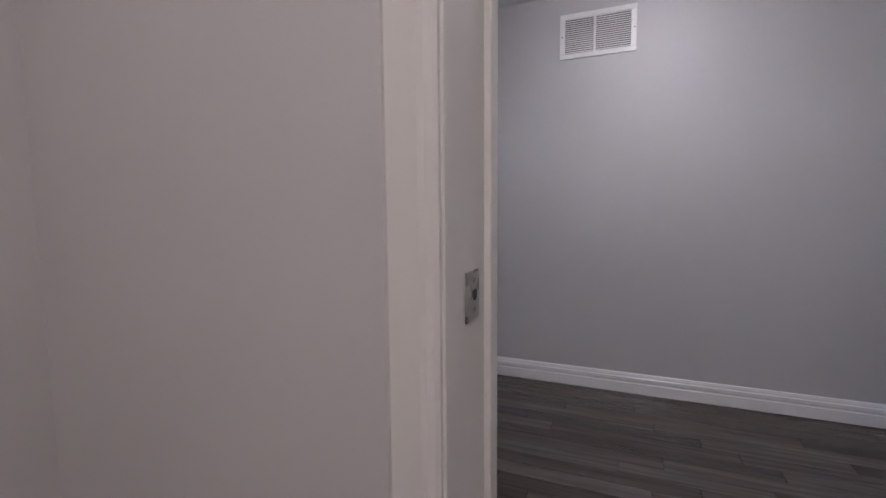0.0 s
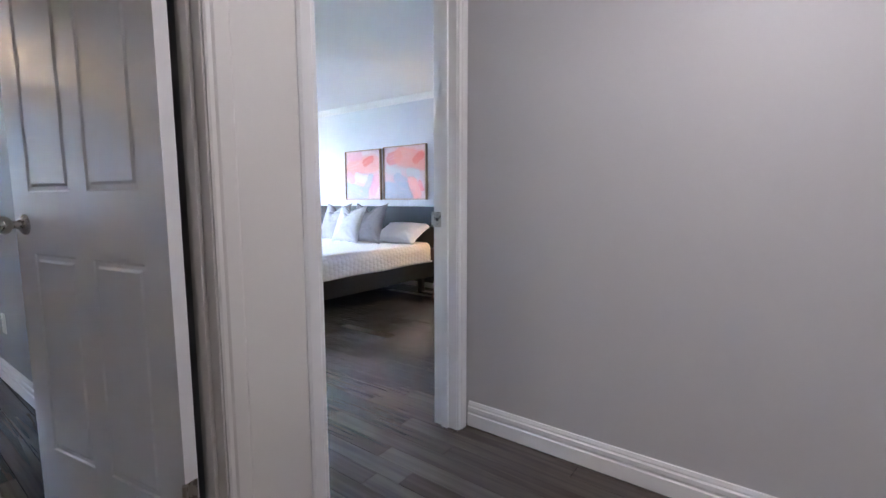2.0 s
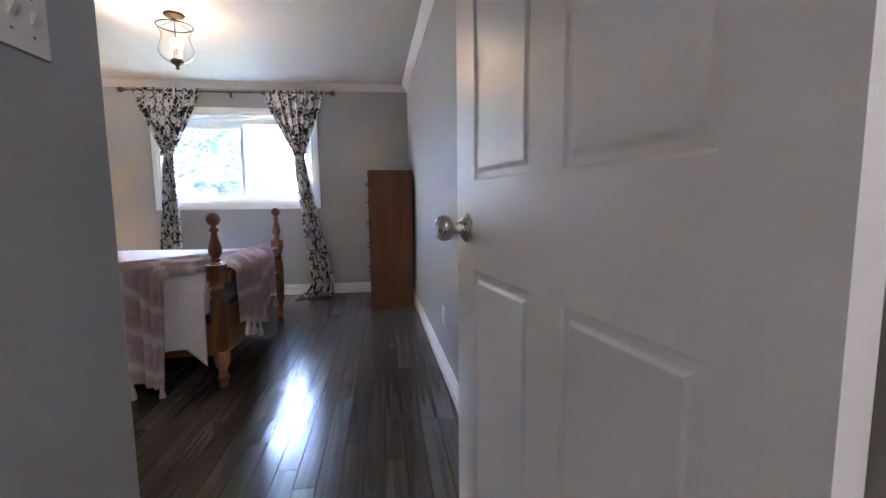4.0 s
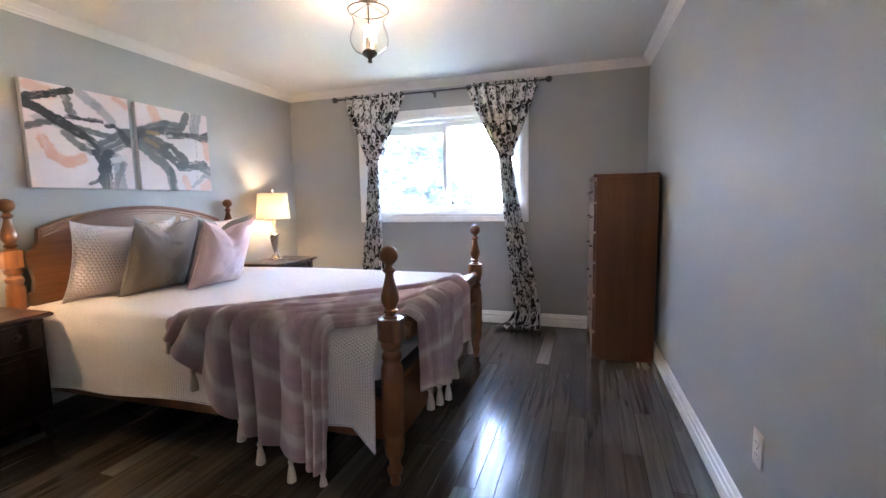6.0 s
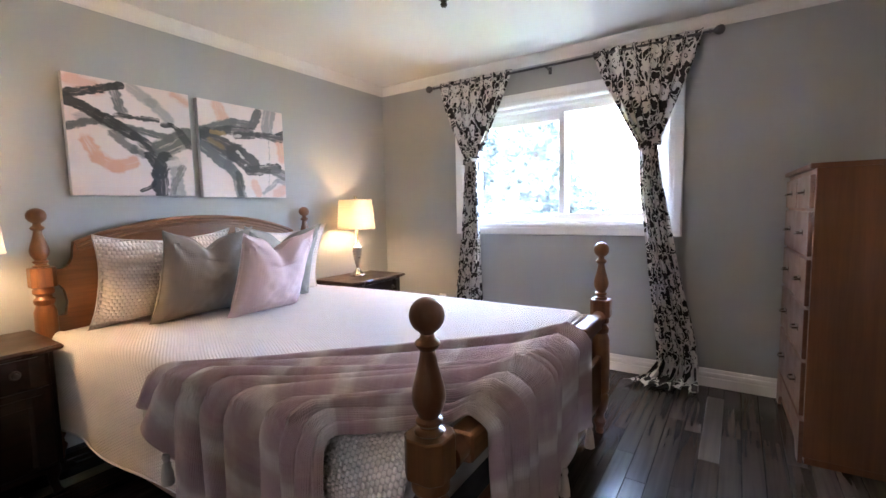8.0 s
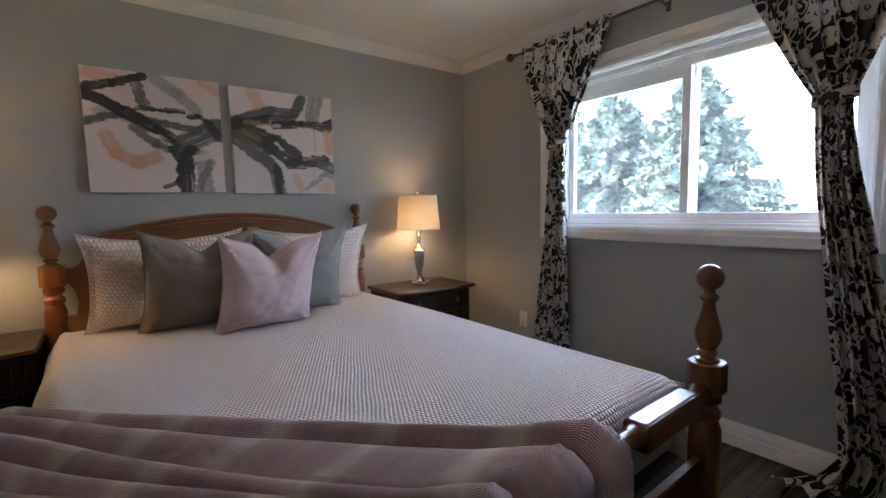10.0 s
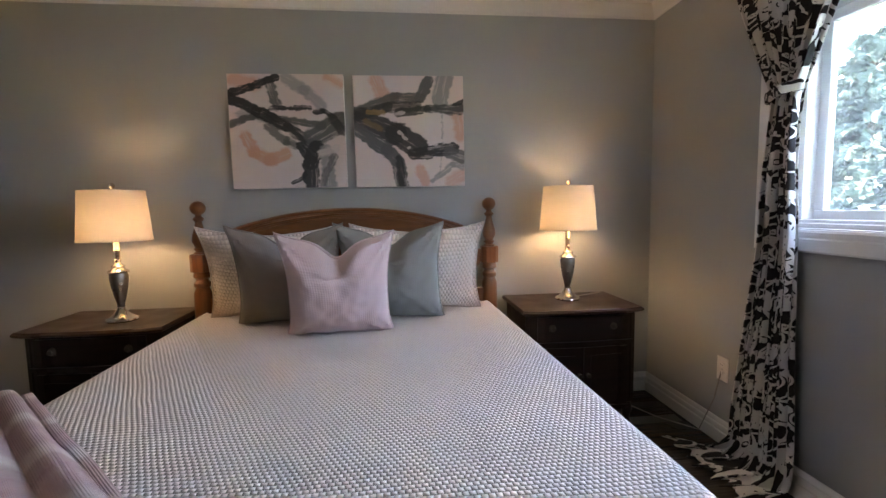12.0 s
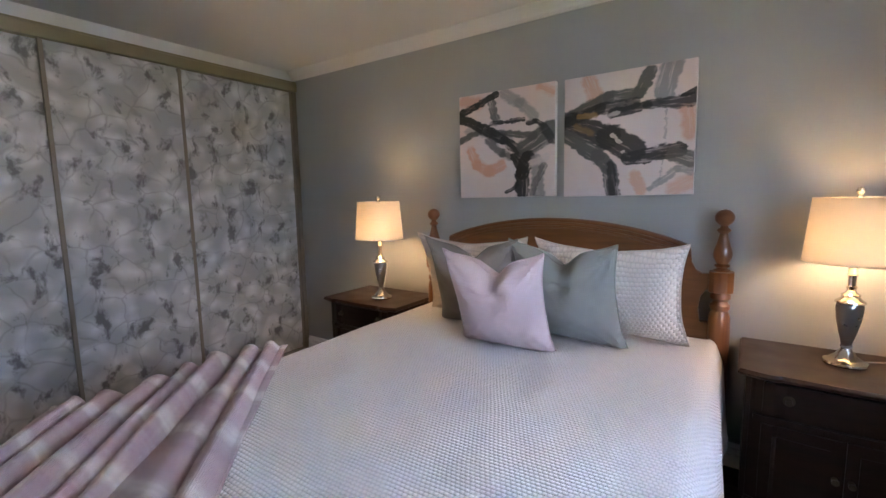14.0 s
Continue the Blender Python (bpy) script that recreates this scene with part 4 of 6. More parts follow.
bed()
bm = bmesh.new()
box(bm, -0.755, 0.755, 0.03, LONG - 0.05, 0.20, 0.40, 0.02, 2)
mesh_thing("box_spring", bm, DARK_CLOTH, "dark cloth box spring inside the bed frame", "box spring", m=BED, smooth=True)
bm = bmesh.new()
box(bm, -0.75, 0.75, 0.03, LONG - 0.06, 0.402, BT - 0.012, 0.05, 3)
mesh_thing("mattress", bm, WHITE_LINEN, "white mattress under the bedspread on the box spring", "mattress", m=BED, smooth=True)


def bedspread():
    """White waffle spread: flat on top, hanging over both sides, tucked at the foot."""
    drop = 0.39
    flat = 1.56
    total = flat + 2 * drop

    def fn(u, v):
        s = (u - 0.5) * total
        y = lerp(0.050, LONG - 0.060, v)
        half = flat / 2
        n = noise.noise(Vector((s * 2.2, y * 2.2, 1.3)))
        r = 0.042
        a = abs(s)
        sg = 1 if s > 0 else -1
        if a < half - r:
            x, z = a, BT
            z += 0.006 * n - 0.012 * smoothstep(0.5, 0.0, y) + 0.008 * math.sin(a * 3)
        elif a < half + r * 0.57:
            t = (a - half + r) / (1.57 * r) * math.pi / 2
            x, z = half - r + r * math.sin(t), BT - r + r * math.cos(t)
        else:
            d = a - half - r * 0.57
            low = d / drop
            wave = math.sin(y * 9 + 1.3 * math.sin(y * 3)) * 0.016 * low + 0.01 * n * low
            flare = (0.036 if sg > 0 else 0.022) * smoothstep(-0.08, 0.22, low) + 0.02 * low
            x, z = half + flare + wave, BT - r - d * (1 + 0.05 * math.sin(y * 4 + 1) - 0.06 * smoothstep(0.3, 1.5, y))
            if sg > 0:
                z += 0.02 * smoothstep(0.9, 0.2, y) * low
        if v > 0.97 and a < half:
            k = (v - 0.97) / 0.03
            z -= 0.05 * k * k
        if v > 0.95 and a >= half:
            k = (v - 0.95) / 0.05
            z -= 0.10 * k * (a - half) / drop
        return Vector((sg * x, y, z))

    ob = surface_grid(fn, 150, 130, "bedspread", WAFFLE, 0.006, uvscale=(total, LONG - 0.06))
    ob.matrix_basis = BED
    tagged(ob, "white waffle-weave bedspread draped over the bed", "bedspread")
    for u in (0.002, 0.998):
        hem = part("hem", tube(bmesh.new(), [fn(u, i / 80) for i in range(81)], 0.0045, 6), WHITE_LINEN, ob, "stitched white hem", True)


bedspread()


def throw():
    """A striped throw gathered across the foot corner: it hangs down one side and over the blanket rail."""
    inv = BED.inverted()
    top = BT + 0.012
    edge_x = HALF + 0.038

    def fn(u, v):
        # v across the width (far edge to near edge), u along the length
        e = v + 0.03 * math.sin(v * 9)
        ye = lerp(1.10, 1.93, e ** 0.9)                     # crossing of the bed's side
        xf = lerp(-0.25, 0.60, e ** 0.85)                   # crossing of the blanket rail
        yb = lerp(1.12, 1.60, smoothstep(0, 0.6, v)) + 0.30 * smoothstep(0.5, 1.0, v)
        zb = lerp(0.58, 0.17, smoothstep(0, 0.55, v)) - 0.11 * smoothstep(0.5, 0.95, v)
        zg = 0.27 + 0.05 * math.sin(v * 7.0 + 1.0)
        l1, l2, l3 = top - zb, math.hypot(edge_x - xf, LONG - ye), 0.68 - zg
        s = u * (l1 + l2 + l3)
        ph = math.pi * (9.6 * v + 0.62 * math.sin(5 * v + 1.2) + 0.25 * math.sin(13 * v)) + 0.75 * math.sin(2.6 * u + 5 * v) + 0.5 * noise.noise(Vector((u * 2.5, v * 3, 4)))
        ridge = abs(math.sin(ph)) ** 0.95
        size = 0.95 + 0.8 * noise.noise(Vector((math.floor(ph / math.pi) * 3.7, 0.5, u * 1.2)))
        crest = ridge * size * smoothstep(0.0, 0.05, v) * smoothstep(1.0, 0.97, v)
        roll = 0.035
        if s < l1:                                          # hanging down the side
            k = s / l1
            n = Vector((1, 0, 0))
            t = max(0.0, (s - (l1 - roll)) / roll)
            n = Vector((math.cos(t * 0.785), 0, math.sin(t * 0.785)))
            p = Vector((edge_x + 0.030 - 0.020 * t * t, lerp(yb, ye, k ** 0.8), lerp(zb, top, k)))
            d = 0.050 * crest * (1.0 - 0.25 * k)
        elif s < l1 + l2:                                   # across the top
            k = (s - l1) / l2
            bow = 0.10 * math.sin(math.pi * k)
            t = max(0.0, 1 - (s - l1) / roll)
            n = Vector((math.sin(t * 0.785), 0, math.cos(t * 0.785)))
            lift = smoothstep(0.86, 1.0, k) * 0.020
            p = Vector((lerp(edge_x + 0.010, xf, k) + bow * 0.35, lerp(ye, LONG, k) - bow * 0.25, top + 0.004 + lift - 0.008 * t * t))
            d = 0.052 * crest * (1 - 0.30 * k)
        else:                                               # over the blanket rail
            q = s - l1 - l2
            k = q / l3
            t = min(q / roll, 1.0)
            n = Vector((0, math.sin(t * 1.2), math.cos(t * 1.2)))
            p = Vector((xf + 0.02 * k * math.sin(5 * v), LONG + 0.050 * math.sin(t * 1.57), lerp(top + 0.024, zg, k)))
            d = 0.046 * crest
        p += n * d
        p += Vector((noise.noise(Vector((u * 7, v * 7, 2))), noise.noise(Vector((u * 7, v * 7, 5))), noise.noise(Vector((u * 7, v * 7, 8))))) * 0.005
        return p

    ob = surface_grid(fn, 170, 320, "throw_blanket", THROW, 0.006, uvscale=(2.2, 1.0))
    ob.matrix_basis = BED
    tagged(ob, "mauve and cream striped throw with tassels, draped over the bed corner", "throw blanket")
    bm0 = bmesh.new()
    lathe(bm0, [(0.0, 0.012), (0.010, 0.010), (0.013, 0.0), (0.010, -0.010), (0.008, -0.014), (0.012, -0.024), (0.017, -0.055), (0.020, -0.085), (0.016, -0.088), (0.0, -0.084)], 12)
    for v in bm0.verts:
        if v.co.z < -0.02:
            v.co.x *= 1 + 0.2 * math.sin(v.co.z * 300 + math.atan2(v.co.y, v.co.x) * 5)
    first = None
    spots = [fn(0.0, q) for q in (0.01, 0.22, 0.42, 0.58, 0.76, 0.97)] + [fn(1.0, q) for q in (0.05, 0.30, 0.55, 0.78, 0.97)]
    for q in spots:
        if first is None:
            first = part("tassel", bm0, TASSEL, ob, "cream yarn tassel", True, Matrix.Translation(q))
            data = first.data
        else:
            t = new("tassel", data)
            t.parent = ob
            t.matrix_basis = Matrix.Translation(q + Vector((0.006, 0.004, -0.006)))
            t["label"] = "cream yarn tassel"


throw()


def pillow(name, w, h, depth, material, m, chop, label, seed, flange=0.0, category="cushion"):
    """A stuffed pillow standing on its lower edge: local x across, z up, y to the front."""
    n = 36
    bm = bmesh.new()
    uv = bm.loops.layers.uv.new("UVMap")

    def outline(a, b):
        x = w / 2 * a * (1 - 0.07 * (1 - b * b) ** 1.2) * (1 + 0.015 * noise.noise(Vector((b * 2, seed, 1))))
        z = h / 2 * b * (1 - 0.06 * (1 - a * a) ** 1.2)
        z += 0.03 * abs(a) ** 4 * (1 if b > 0 else -0.3) * abs(b)
        x += 0.014 * a * abs(a) ** 3 * abs(b) ** 4
        z -= chop * math.exp(-(a / 0.30) ** 2) * max(0.0, b) ** 2.2
        return x, z
    sheets = []
    for side in (1, -1):
        rows = []
        for j in range(n + 1):
            row = []
            for i in range(n + 1):
                a, b = 2 * i / n - 1, 2 * j / n - 1
                x, z = outline(a, b)
                f = 1 - flange
                aa, bb = min(abs(a) / f, 1), min(abs(b) / f, 1)
                t = max(0.0, (1 - aa ** 2.6) * (1 - bb ** 2.6)) ** 0.55
                t *= 1 - 0.55 * (chop > 0.02) * math.exp(-(a / 0.16) ** 2) * max(0, b) ** 1.5
                y = side * (depth / 2 * t + 0.002) + 0.010 * noise.noise(Vector((a * 2.4, b * 2.4, seed + side))) * t + 0.006 * noise.noise(Vector((a * 6, b * 6, seed + side))) * t
                y += side * 0.014 * t * math.sin(6 * a + 3 * b + seed) * abs(a * b)
                fan = math.atan2(1 - abs(b), 1 - abs(a) + 1e-3)
                y += side * 0.008 * math.sin(fan * 11 + seed + side + 2 * (a > 0)) * math.exp(-((1 - abs(a)) ** 2 + (1 - abs(b)) ** 2) / 0.25) * min(1.0, t * 3)
                y -= side * 0.010 * math.exp(-((b - 0.55 - 0.1 * math.sin(3 * a + seed)) / 0.05) ** 2) * math.exp(-(a / 0.5) ** 2) * (chop > 0.02)
                if side == -1 and (i in (0, n) or j in (0, n)):
                    row.append(sheets[0][j][i])
                else:
                    row.append(bm.verts.new((x, y, z + h / 2)))
            rows.append(row)
        sheets.append(rows)
        for j in range(n):
            for i in range(n):
                q = [rows[j][i], rows[j][i + 1], rows[j + 1][i + 1], rows[j + 1][i]]
                face = bm.faces.new(q if side == -1 else q[::-1])
                for loop in face.loops:
                    loop[uv].uv = (loop.vert.co.x, loop.vert.co.z)
    border = [sheets[0][0][i].co.copy() for i in range(n)] + [sheets[0][j][n].co.copy() for j in range(n)] + [sheets[0][n][n - i].co.copy() for i in range(n)] + [sheets[0][n - j][0].co.copy() for j in range(n + 1)]
    ob = mesh_thing(name, bm, material, label, category, smooth=True, m=m)
    part("piping", tube(bmesh.new(), border, 0.0035, 6), material, ob, smooth=True)
    return ob


def lean(x, y, z, back, turn):
    """A pillow's pose: its foot at (x, y, z), leaning back towards the headboard, turned about the upright."""
    return pose(x, y, z, 0, 0, 180 + turn) @ pose(0, 0, 0, back)


PZ = BT + 0.002
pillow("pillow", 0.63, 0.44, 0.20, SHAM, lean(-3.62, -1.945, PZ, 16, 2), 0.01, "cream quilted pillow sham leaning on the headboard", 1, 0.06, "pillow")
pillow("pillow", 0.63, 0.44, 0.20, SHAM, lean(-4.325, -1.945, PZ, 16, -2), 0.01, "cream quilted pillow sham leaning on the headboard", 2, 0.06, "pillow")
pillow("cushion", 0.46, 0.46, 0.19, TAUPE_LINEN, lean(-3.725, -1.79, PZ, 20, 6), 0.07, "grey taupe linen cushion with a dented top", 3)
pillow("cushion", 0.46, 0.46, 0.19, GREY_LINEN, lean(-4.20, -1.79, PZ, 20, -6), 0.07, "sage grey linen cushion with a dented top", 4)
pillow("cushion", 0.42, 0.44, 0.20, PINK, lean(-3.975, -1.565, PZ, 22, 3), 0.075, "dusty pink linen cushion with a dented top", 5)

# ---- nightstands and lamps ----


def nightstand(m, label):
    """A dark bow-fronted nightstand: local x across, y from the wall to the front, z up."""
    s = thing("nightstand", m, label, "nightstand", "nightstands")
    w, d, h = 0.63, 0.43, 0.64

    def front(x, depth):
        q = x / (w / 2)
        return depth + 0.026 * math.cos(q * math.pi / 2) ** 1.0 - 0.012 * math.cos(q * math.pi * 1.5) * (abs(q) > 0.66)

    xs = [-w / 2 + w * i / 24 for i in range(25)]
    bm = bmesh.new()
    outline = [(-w / 2, 0.0)] + [(x, front(x, d)) for x in xs] + [(w / 2, 0.0)]
    ring = []
    for off, z in ((-0.006, h - 0.024), (0.0, h - 0.018), (0.002, h - 0.010), (-0.004, h - 0.004), (-0.006, h)):
        ring.append([bm.verts.new((x * (1 + off / (w / 2)), y + (off if y > 0.01 else 0), z)) for x, y in outline])
    for a, b in zip(ring, ring[1:]):
        for i in range(len(a)):
            j = (i + 1) % len(a)
            bm.faces.new((a[i], a[j], b[j], b[i]))
    bm.faces.new(ring[0][::-1])
    bm.faces.new(ring[-1])
    part("top", bm, NIGHT_TOP, s, "polished mahogany top with a moulded edge")
    bm = bmesh.new()
    iw = w - 0.05
    body = [(-iw / 2, 0.008)] + [(x * iw / w, front(x, d) - 0.04) for x in xs] + [(iw / 2, 0.008)]
    extrude_outline(bm, body, "z", 0.12, h - 0.024)
    part("body", bm, NIGHT_WOOD, s)

    def curved_panel(a, b, z0, z1, lift):
        bm = bmesh.new()
        px = [lerp(a, b, i / 14) for i in range(15)]
        pts = [(x, front(x * w / iw, d) - 0.041) for x in px] + [(x, front(x * w / iw, d) - 0.04 + lift) for x in px[::-1]]
        extrude_outline(bm, pts, "z", z0, z1)
        bmesh.ops.bevel(bm, geom=[e for e in bm.edges if abs(e.verts[0].co.z - e.verts[1].co.z) < 1e-5 and e.calc_face_angle(0) > 1.2], offset=0.003, segments=1, affect="EDGES")
        return bm
    dr = part("drawer", curved_panel(-0.235, 0.235, 0.487, 0.602, 0.012), NIGHT_WOOD, s)
    part("waist_moulding", curved_panel(-0.262, 0.262, 0.455, 0.472, 0.018), NIGHT_WOOD, s)
    for a, b in ((-0.235, -0.004), (0.004, 0.235)):
        do = part("cabinet_door", curved_panel(a, b, 0.145, 0.44, 0.010), NIGHT_WOOD, s)
        part("door_panel", curved_panel(a + 0.035, b - 0.035, 0.185, 0.40, 0.014), NIGHT_WOOD, do)
        bm = bmesh.new()
        lathe(bm, [(0.010, 0), (0.008, 0.006), (0.006, 0.012), (0.011, 0.018), (0.011, 0.024), (0, 0.027)], 14)
        q = b - 0.018 if a < 0 else a + 0.018
        part("knob", bm, BRONZE, do, "round dark metal knob", True, pose(q, front(q, d) - 0.03, 0.30, -90))
    for q in (-0.16, 0.16):
        bm = bmesh.new()
        lathe(bm, [(0.019, 0), (0.019, 0.002), (0.015, 0.004), (0.013, 0.003), (0.011, 0.004), (0.008, 0.012), (0.011, 0.017), (0.010, 0.021), (0, 0.023)], 18)
        part("knob", bm, BRONZE, dr, "round dark metal knob", True, pose(q, front(q, d) - 0.029, 0.545, -90))
    part("base_moulding", curved_panel(-0.265, 0.265, 0.105, 0.128, 0.016), NIGHT_WOOD, s)
    for sx in (-1, 1):
        for yy, fr in ((d - 0.045, 1), (0.04, 0)):
            bm = bmesh.new()
            tube(bm, [(sx * 0.248, yy, 0.128), (sx * 0.253, yy + 0.008 * fr, 0.09), (sx * 0.250, yy + 0.004 * fr, 0.05), (sx * 0.256, yy + 0.016 * fr, 0.018), (sx * 0.260, yy + 0.022 * fr, 0.001)], [0.028, 0.026, 0.017, 0.015, 0.021], 12)
            part("leg", bm, NIGHT_WOOD, s, smooth=True)
        bm = bmesh.new()
        box(bm, sx * 0.262 - 0.012, sx * 0.262 + 0.012, d - 0.068, d - 0.030, 0.12, h - 0.026, 0.006, 2)
        part("corner_stile", bm, NIGHT_WOOD, s)
    return s


nightstand(pose(-5.145, SY + 0.02, 0), "dark mahogany bow-front nightstand in the corner beside the bed")
nightstand(pose(-2.835, SY + 0.02, 0), "dark mahogany bow-front nightstand between bed and closet")


def table_lamp(x, y, z, label):
    l = thing("table_lamp", pose(x, y, z), label, "table lamp", "bedside lamps")
    bm = bmesh.new()
    lathe(bm, [(0.0, 0.001), (0.066, 0.001), (0.068, 0.005), (0.066, 0.012), (0.058, 0.016), (0.050, 0.018), (0.044, 0.026), (0.032, 0.034), (0.026, 0.046), (0.018, 0.056), (0.017, 0.064)], 36)
    part("base", bm, CHROME, l, "polished chrome foot", True)
    bm = bmesh.new()
    lathe(bm, [(0.015, 0.064), (0.019, 0.068), (0.015, 0.074), (0.017, 0.085), (0.026, 0.12), (0.035, 0.165), (0.040, 0.205), (0.040, 0.222), (0.036, 0.232)], 36)
    part("body", bm, GUNMETAL, l, "brushed gunmetal urn", True)
    bm = bmesh.new()
    lathe(bm, [(0.036, 0.232), (0.046, 0.236), (0.044, 0.243), (0.030, 0.252), (0.026, 0.262), (0.030, 0.266), (0.018, 0.274), (0.013, 0.284), (0.017, 0.296), (0.012, 0.300), (0.013, 0.336), (0.018, 0.340), (0.014, 0.345), (0.014, 0.400)], 30)
    part("neck", bm, CHROME, l, "polished chrome neck", True)
    bm = bmesh.new()
    lo, hi, z0, z1 = 0.152, 0.133, 0.390, 0.622
    lathe(bm, [(lo, z0), (hi, z1)], 56, cap=False)
    sh = part("shade", bm, SHADE, l, "cream cloth drum shade, lit", True)
    for r, q in ((lo, z0), (hi, z1)):
        bm = bmesh.new()
        lathe(bm, [(r - 0.001, q - 0.003), (r + 0.0015, q - 0.003), (r + 0.0015, q + 0.003), (r - 0.001, q + 0.003), (r - 0.001, q - 0.003)], 56, cap=False)
        part("shade_rim", bm, SHADE, sh)
    bm = bmesh.new()
    tube(bm, [(0.015, 0, 0.40), (0.055, 0, 0.46), (0.055, 0, 0.54), (0.01, 0, 0.618), (-0.01, 0, 0.618), (-0.055, 0, 0.54), (-0.055, 0, 0.46), (-0.015, 0, 0.40)], 0.002, 6)
    for a in range(3):
        tube(bm, [(0, 0, 0.618), (hi * math.cos(a * 2.094), hi * math.sin(a * 2.094), 0.616)], 0.002, 6)
    part("harp", bm, CHROME, l, smooth=True)
    bm = bmesh.new()
    lathe(bm, [(0.006, 0.618), (0.010, 0.626), (0.006, 0.634), (0.012, 0.642), (0.013, 0.650), (0.009, 0.659), (0, 0.662)], 18)
    part("finial", bm, CHROME, l, "chrome ball finial", True)
    bm = bmesh.new()
    lathe(bm, [(0.012, 0.405), (0.013, 0.425), (0.026, 0.455), (0.029, 0.475), (0.024, 0.495), (0.0, 0.505)], 18)
    part("bulb", bm, BULB, l, "glowing warm bulb", True)
    return l


table_lamp(-5.158, -2.015, 0.6405, "chrome table lamp with a lit cream shade on the nightstand")
table_lamp(-2.885, -1.93, 0.6405, "chrome table lamp with a lit cream shade on the nightstand")
bm = bmesh.new()
tube(bm, [(-5.22, -2.06, 0.645), (-5.40, -2.14, 0.647), (-5.447, -2.17, 0.62), (-5.46, -2.18, 0.20), (-5.50, -2.05, 0.012), (-5.60, -1.85, 0.008), (-5.70, -1.65, 0.03), (-5.72, -1.58, 0.22), (-5.742, -1.57, 0.345)], 0.003, 6)
mesh_thing("lamp_cord", bm, CORD, "thin clear lamp cord running to the wall outlet", "power cord", smooth=True)

# ---- dresser ----


def dresser():
    """A tall chest: local x across from its near side, y to its back, z up; the drawers face -y."""
    d = thing("dresser", pose(-4.975, 0.848, 0, 0, 0, 2.5), "tall orange-brown wooden chest of drawers standing in the corner", "dresser")
    w, dep, h = 0.75, 0.42, 1.332
    bm = bmesh.new()
    box(bm, -w, 0.0, 0.022, dep, 0.03, h - 0.022, 0.002)
    part("body", bm, DRESSER_WOOD, d)
    bm = bmesh.new()
    box(bm, -w - 0.004, 0.004, 0.0, dep + 0.002, h - 0.022, h, 0.004, 2)
    part("top", bm, DRESSER_WOOD, d)
    bm = bmesh.new()
    box(bm, -w + 0.02, -0.003, 0.03, dep - 0.01, 0.0, 0.03)
    part("plinth", bm, DRESSER_WOOD, d)
    rows = [(1.14, 1.285, 2), (0.93, 1.125, 1), (0.71, 0.915, 1), (0.47, 0.695, 1), (0.21, 0.455, 1)]
    for z0, z1, n in rows:
        for i in range(n):
            a = -w + 0.022 + i * (w - 0.044) / n
            b = a + (w - 0.044) / n
            bm = bmesh.new()
            box(bm, a + 0.004, b - 0.004, 0.006, 0.024, z0, z1, 0.004, 2)
            dr = part("drawer", bm, DRESSER_FRONT, d)
            for q in ([(a + b) / 2] if n == 2 else [lerp(a, b, 0.24), lerp(a, b, 0.76)]):
                bm = bmesh.new()
                zc = (z0 + z1) / 2
                tube(bm, [(q - 0.035, 0.006, zc), (q - 0.032, -0.012, zc - 0.003), (q, -0.018, zc - 0.006), (q + 0.032, -0.012, zc - 0.003), (q + 0.035, 0.006, zc)], 0.0045, 8)
                box(bm, q - 0.045, q + 0.045, 0.004, 0.0065, zc - 0.012, zc + 0.014, 0.001)
                part("handle", bm, BRONZE, dr, "dark bail handle", True)
    bm = bmesh.new()
    extrude_outline(bm, [(-w + 0.002, 0.195), (-w + 0.002, 0.0), (-w + 0.06, 0.0), (-w + 0.10, 0.06), (-w + 0.2, 0.10), (-0.2, 0.10), (-0.10, 0.06), (-0.06, 0.0), (-0.002, 0.0), (-0.002, 0.195)], "y", 0.006, 0.022)
    part("apron", bm, DRESSER_FRONT, d, "shaped front apron")
    return d


dresser()

# ---- ceiling lamp in the bedroom ----


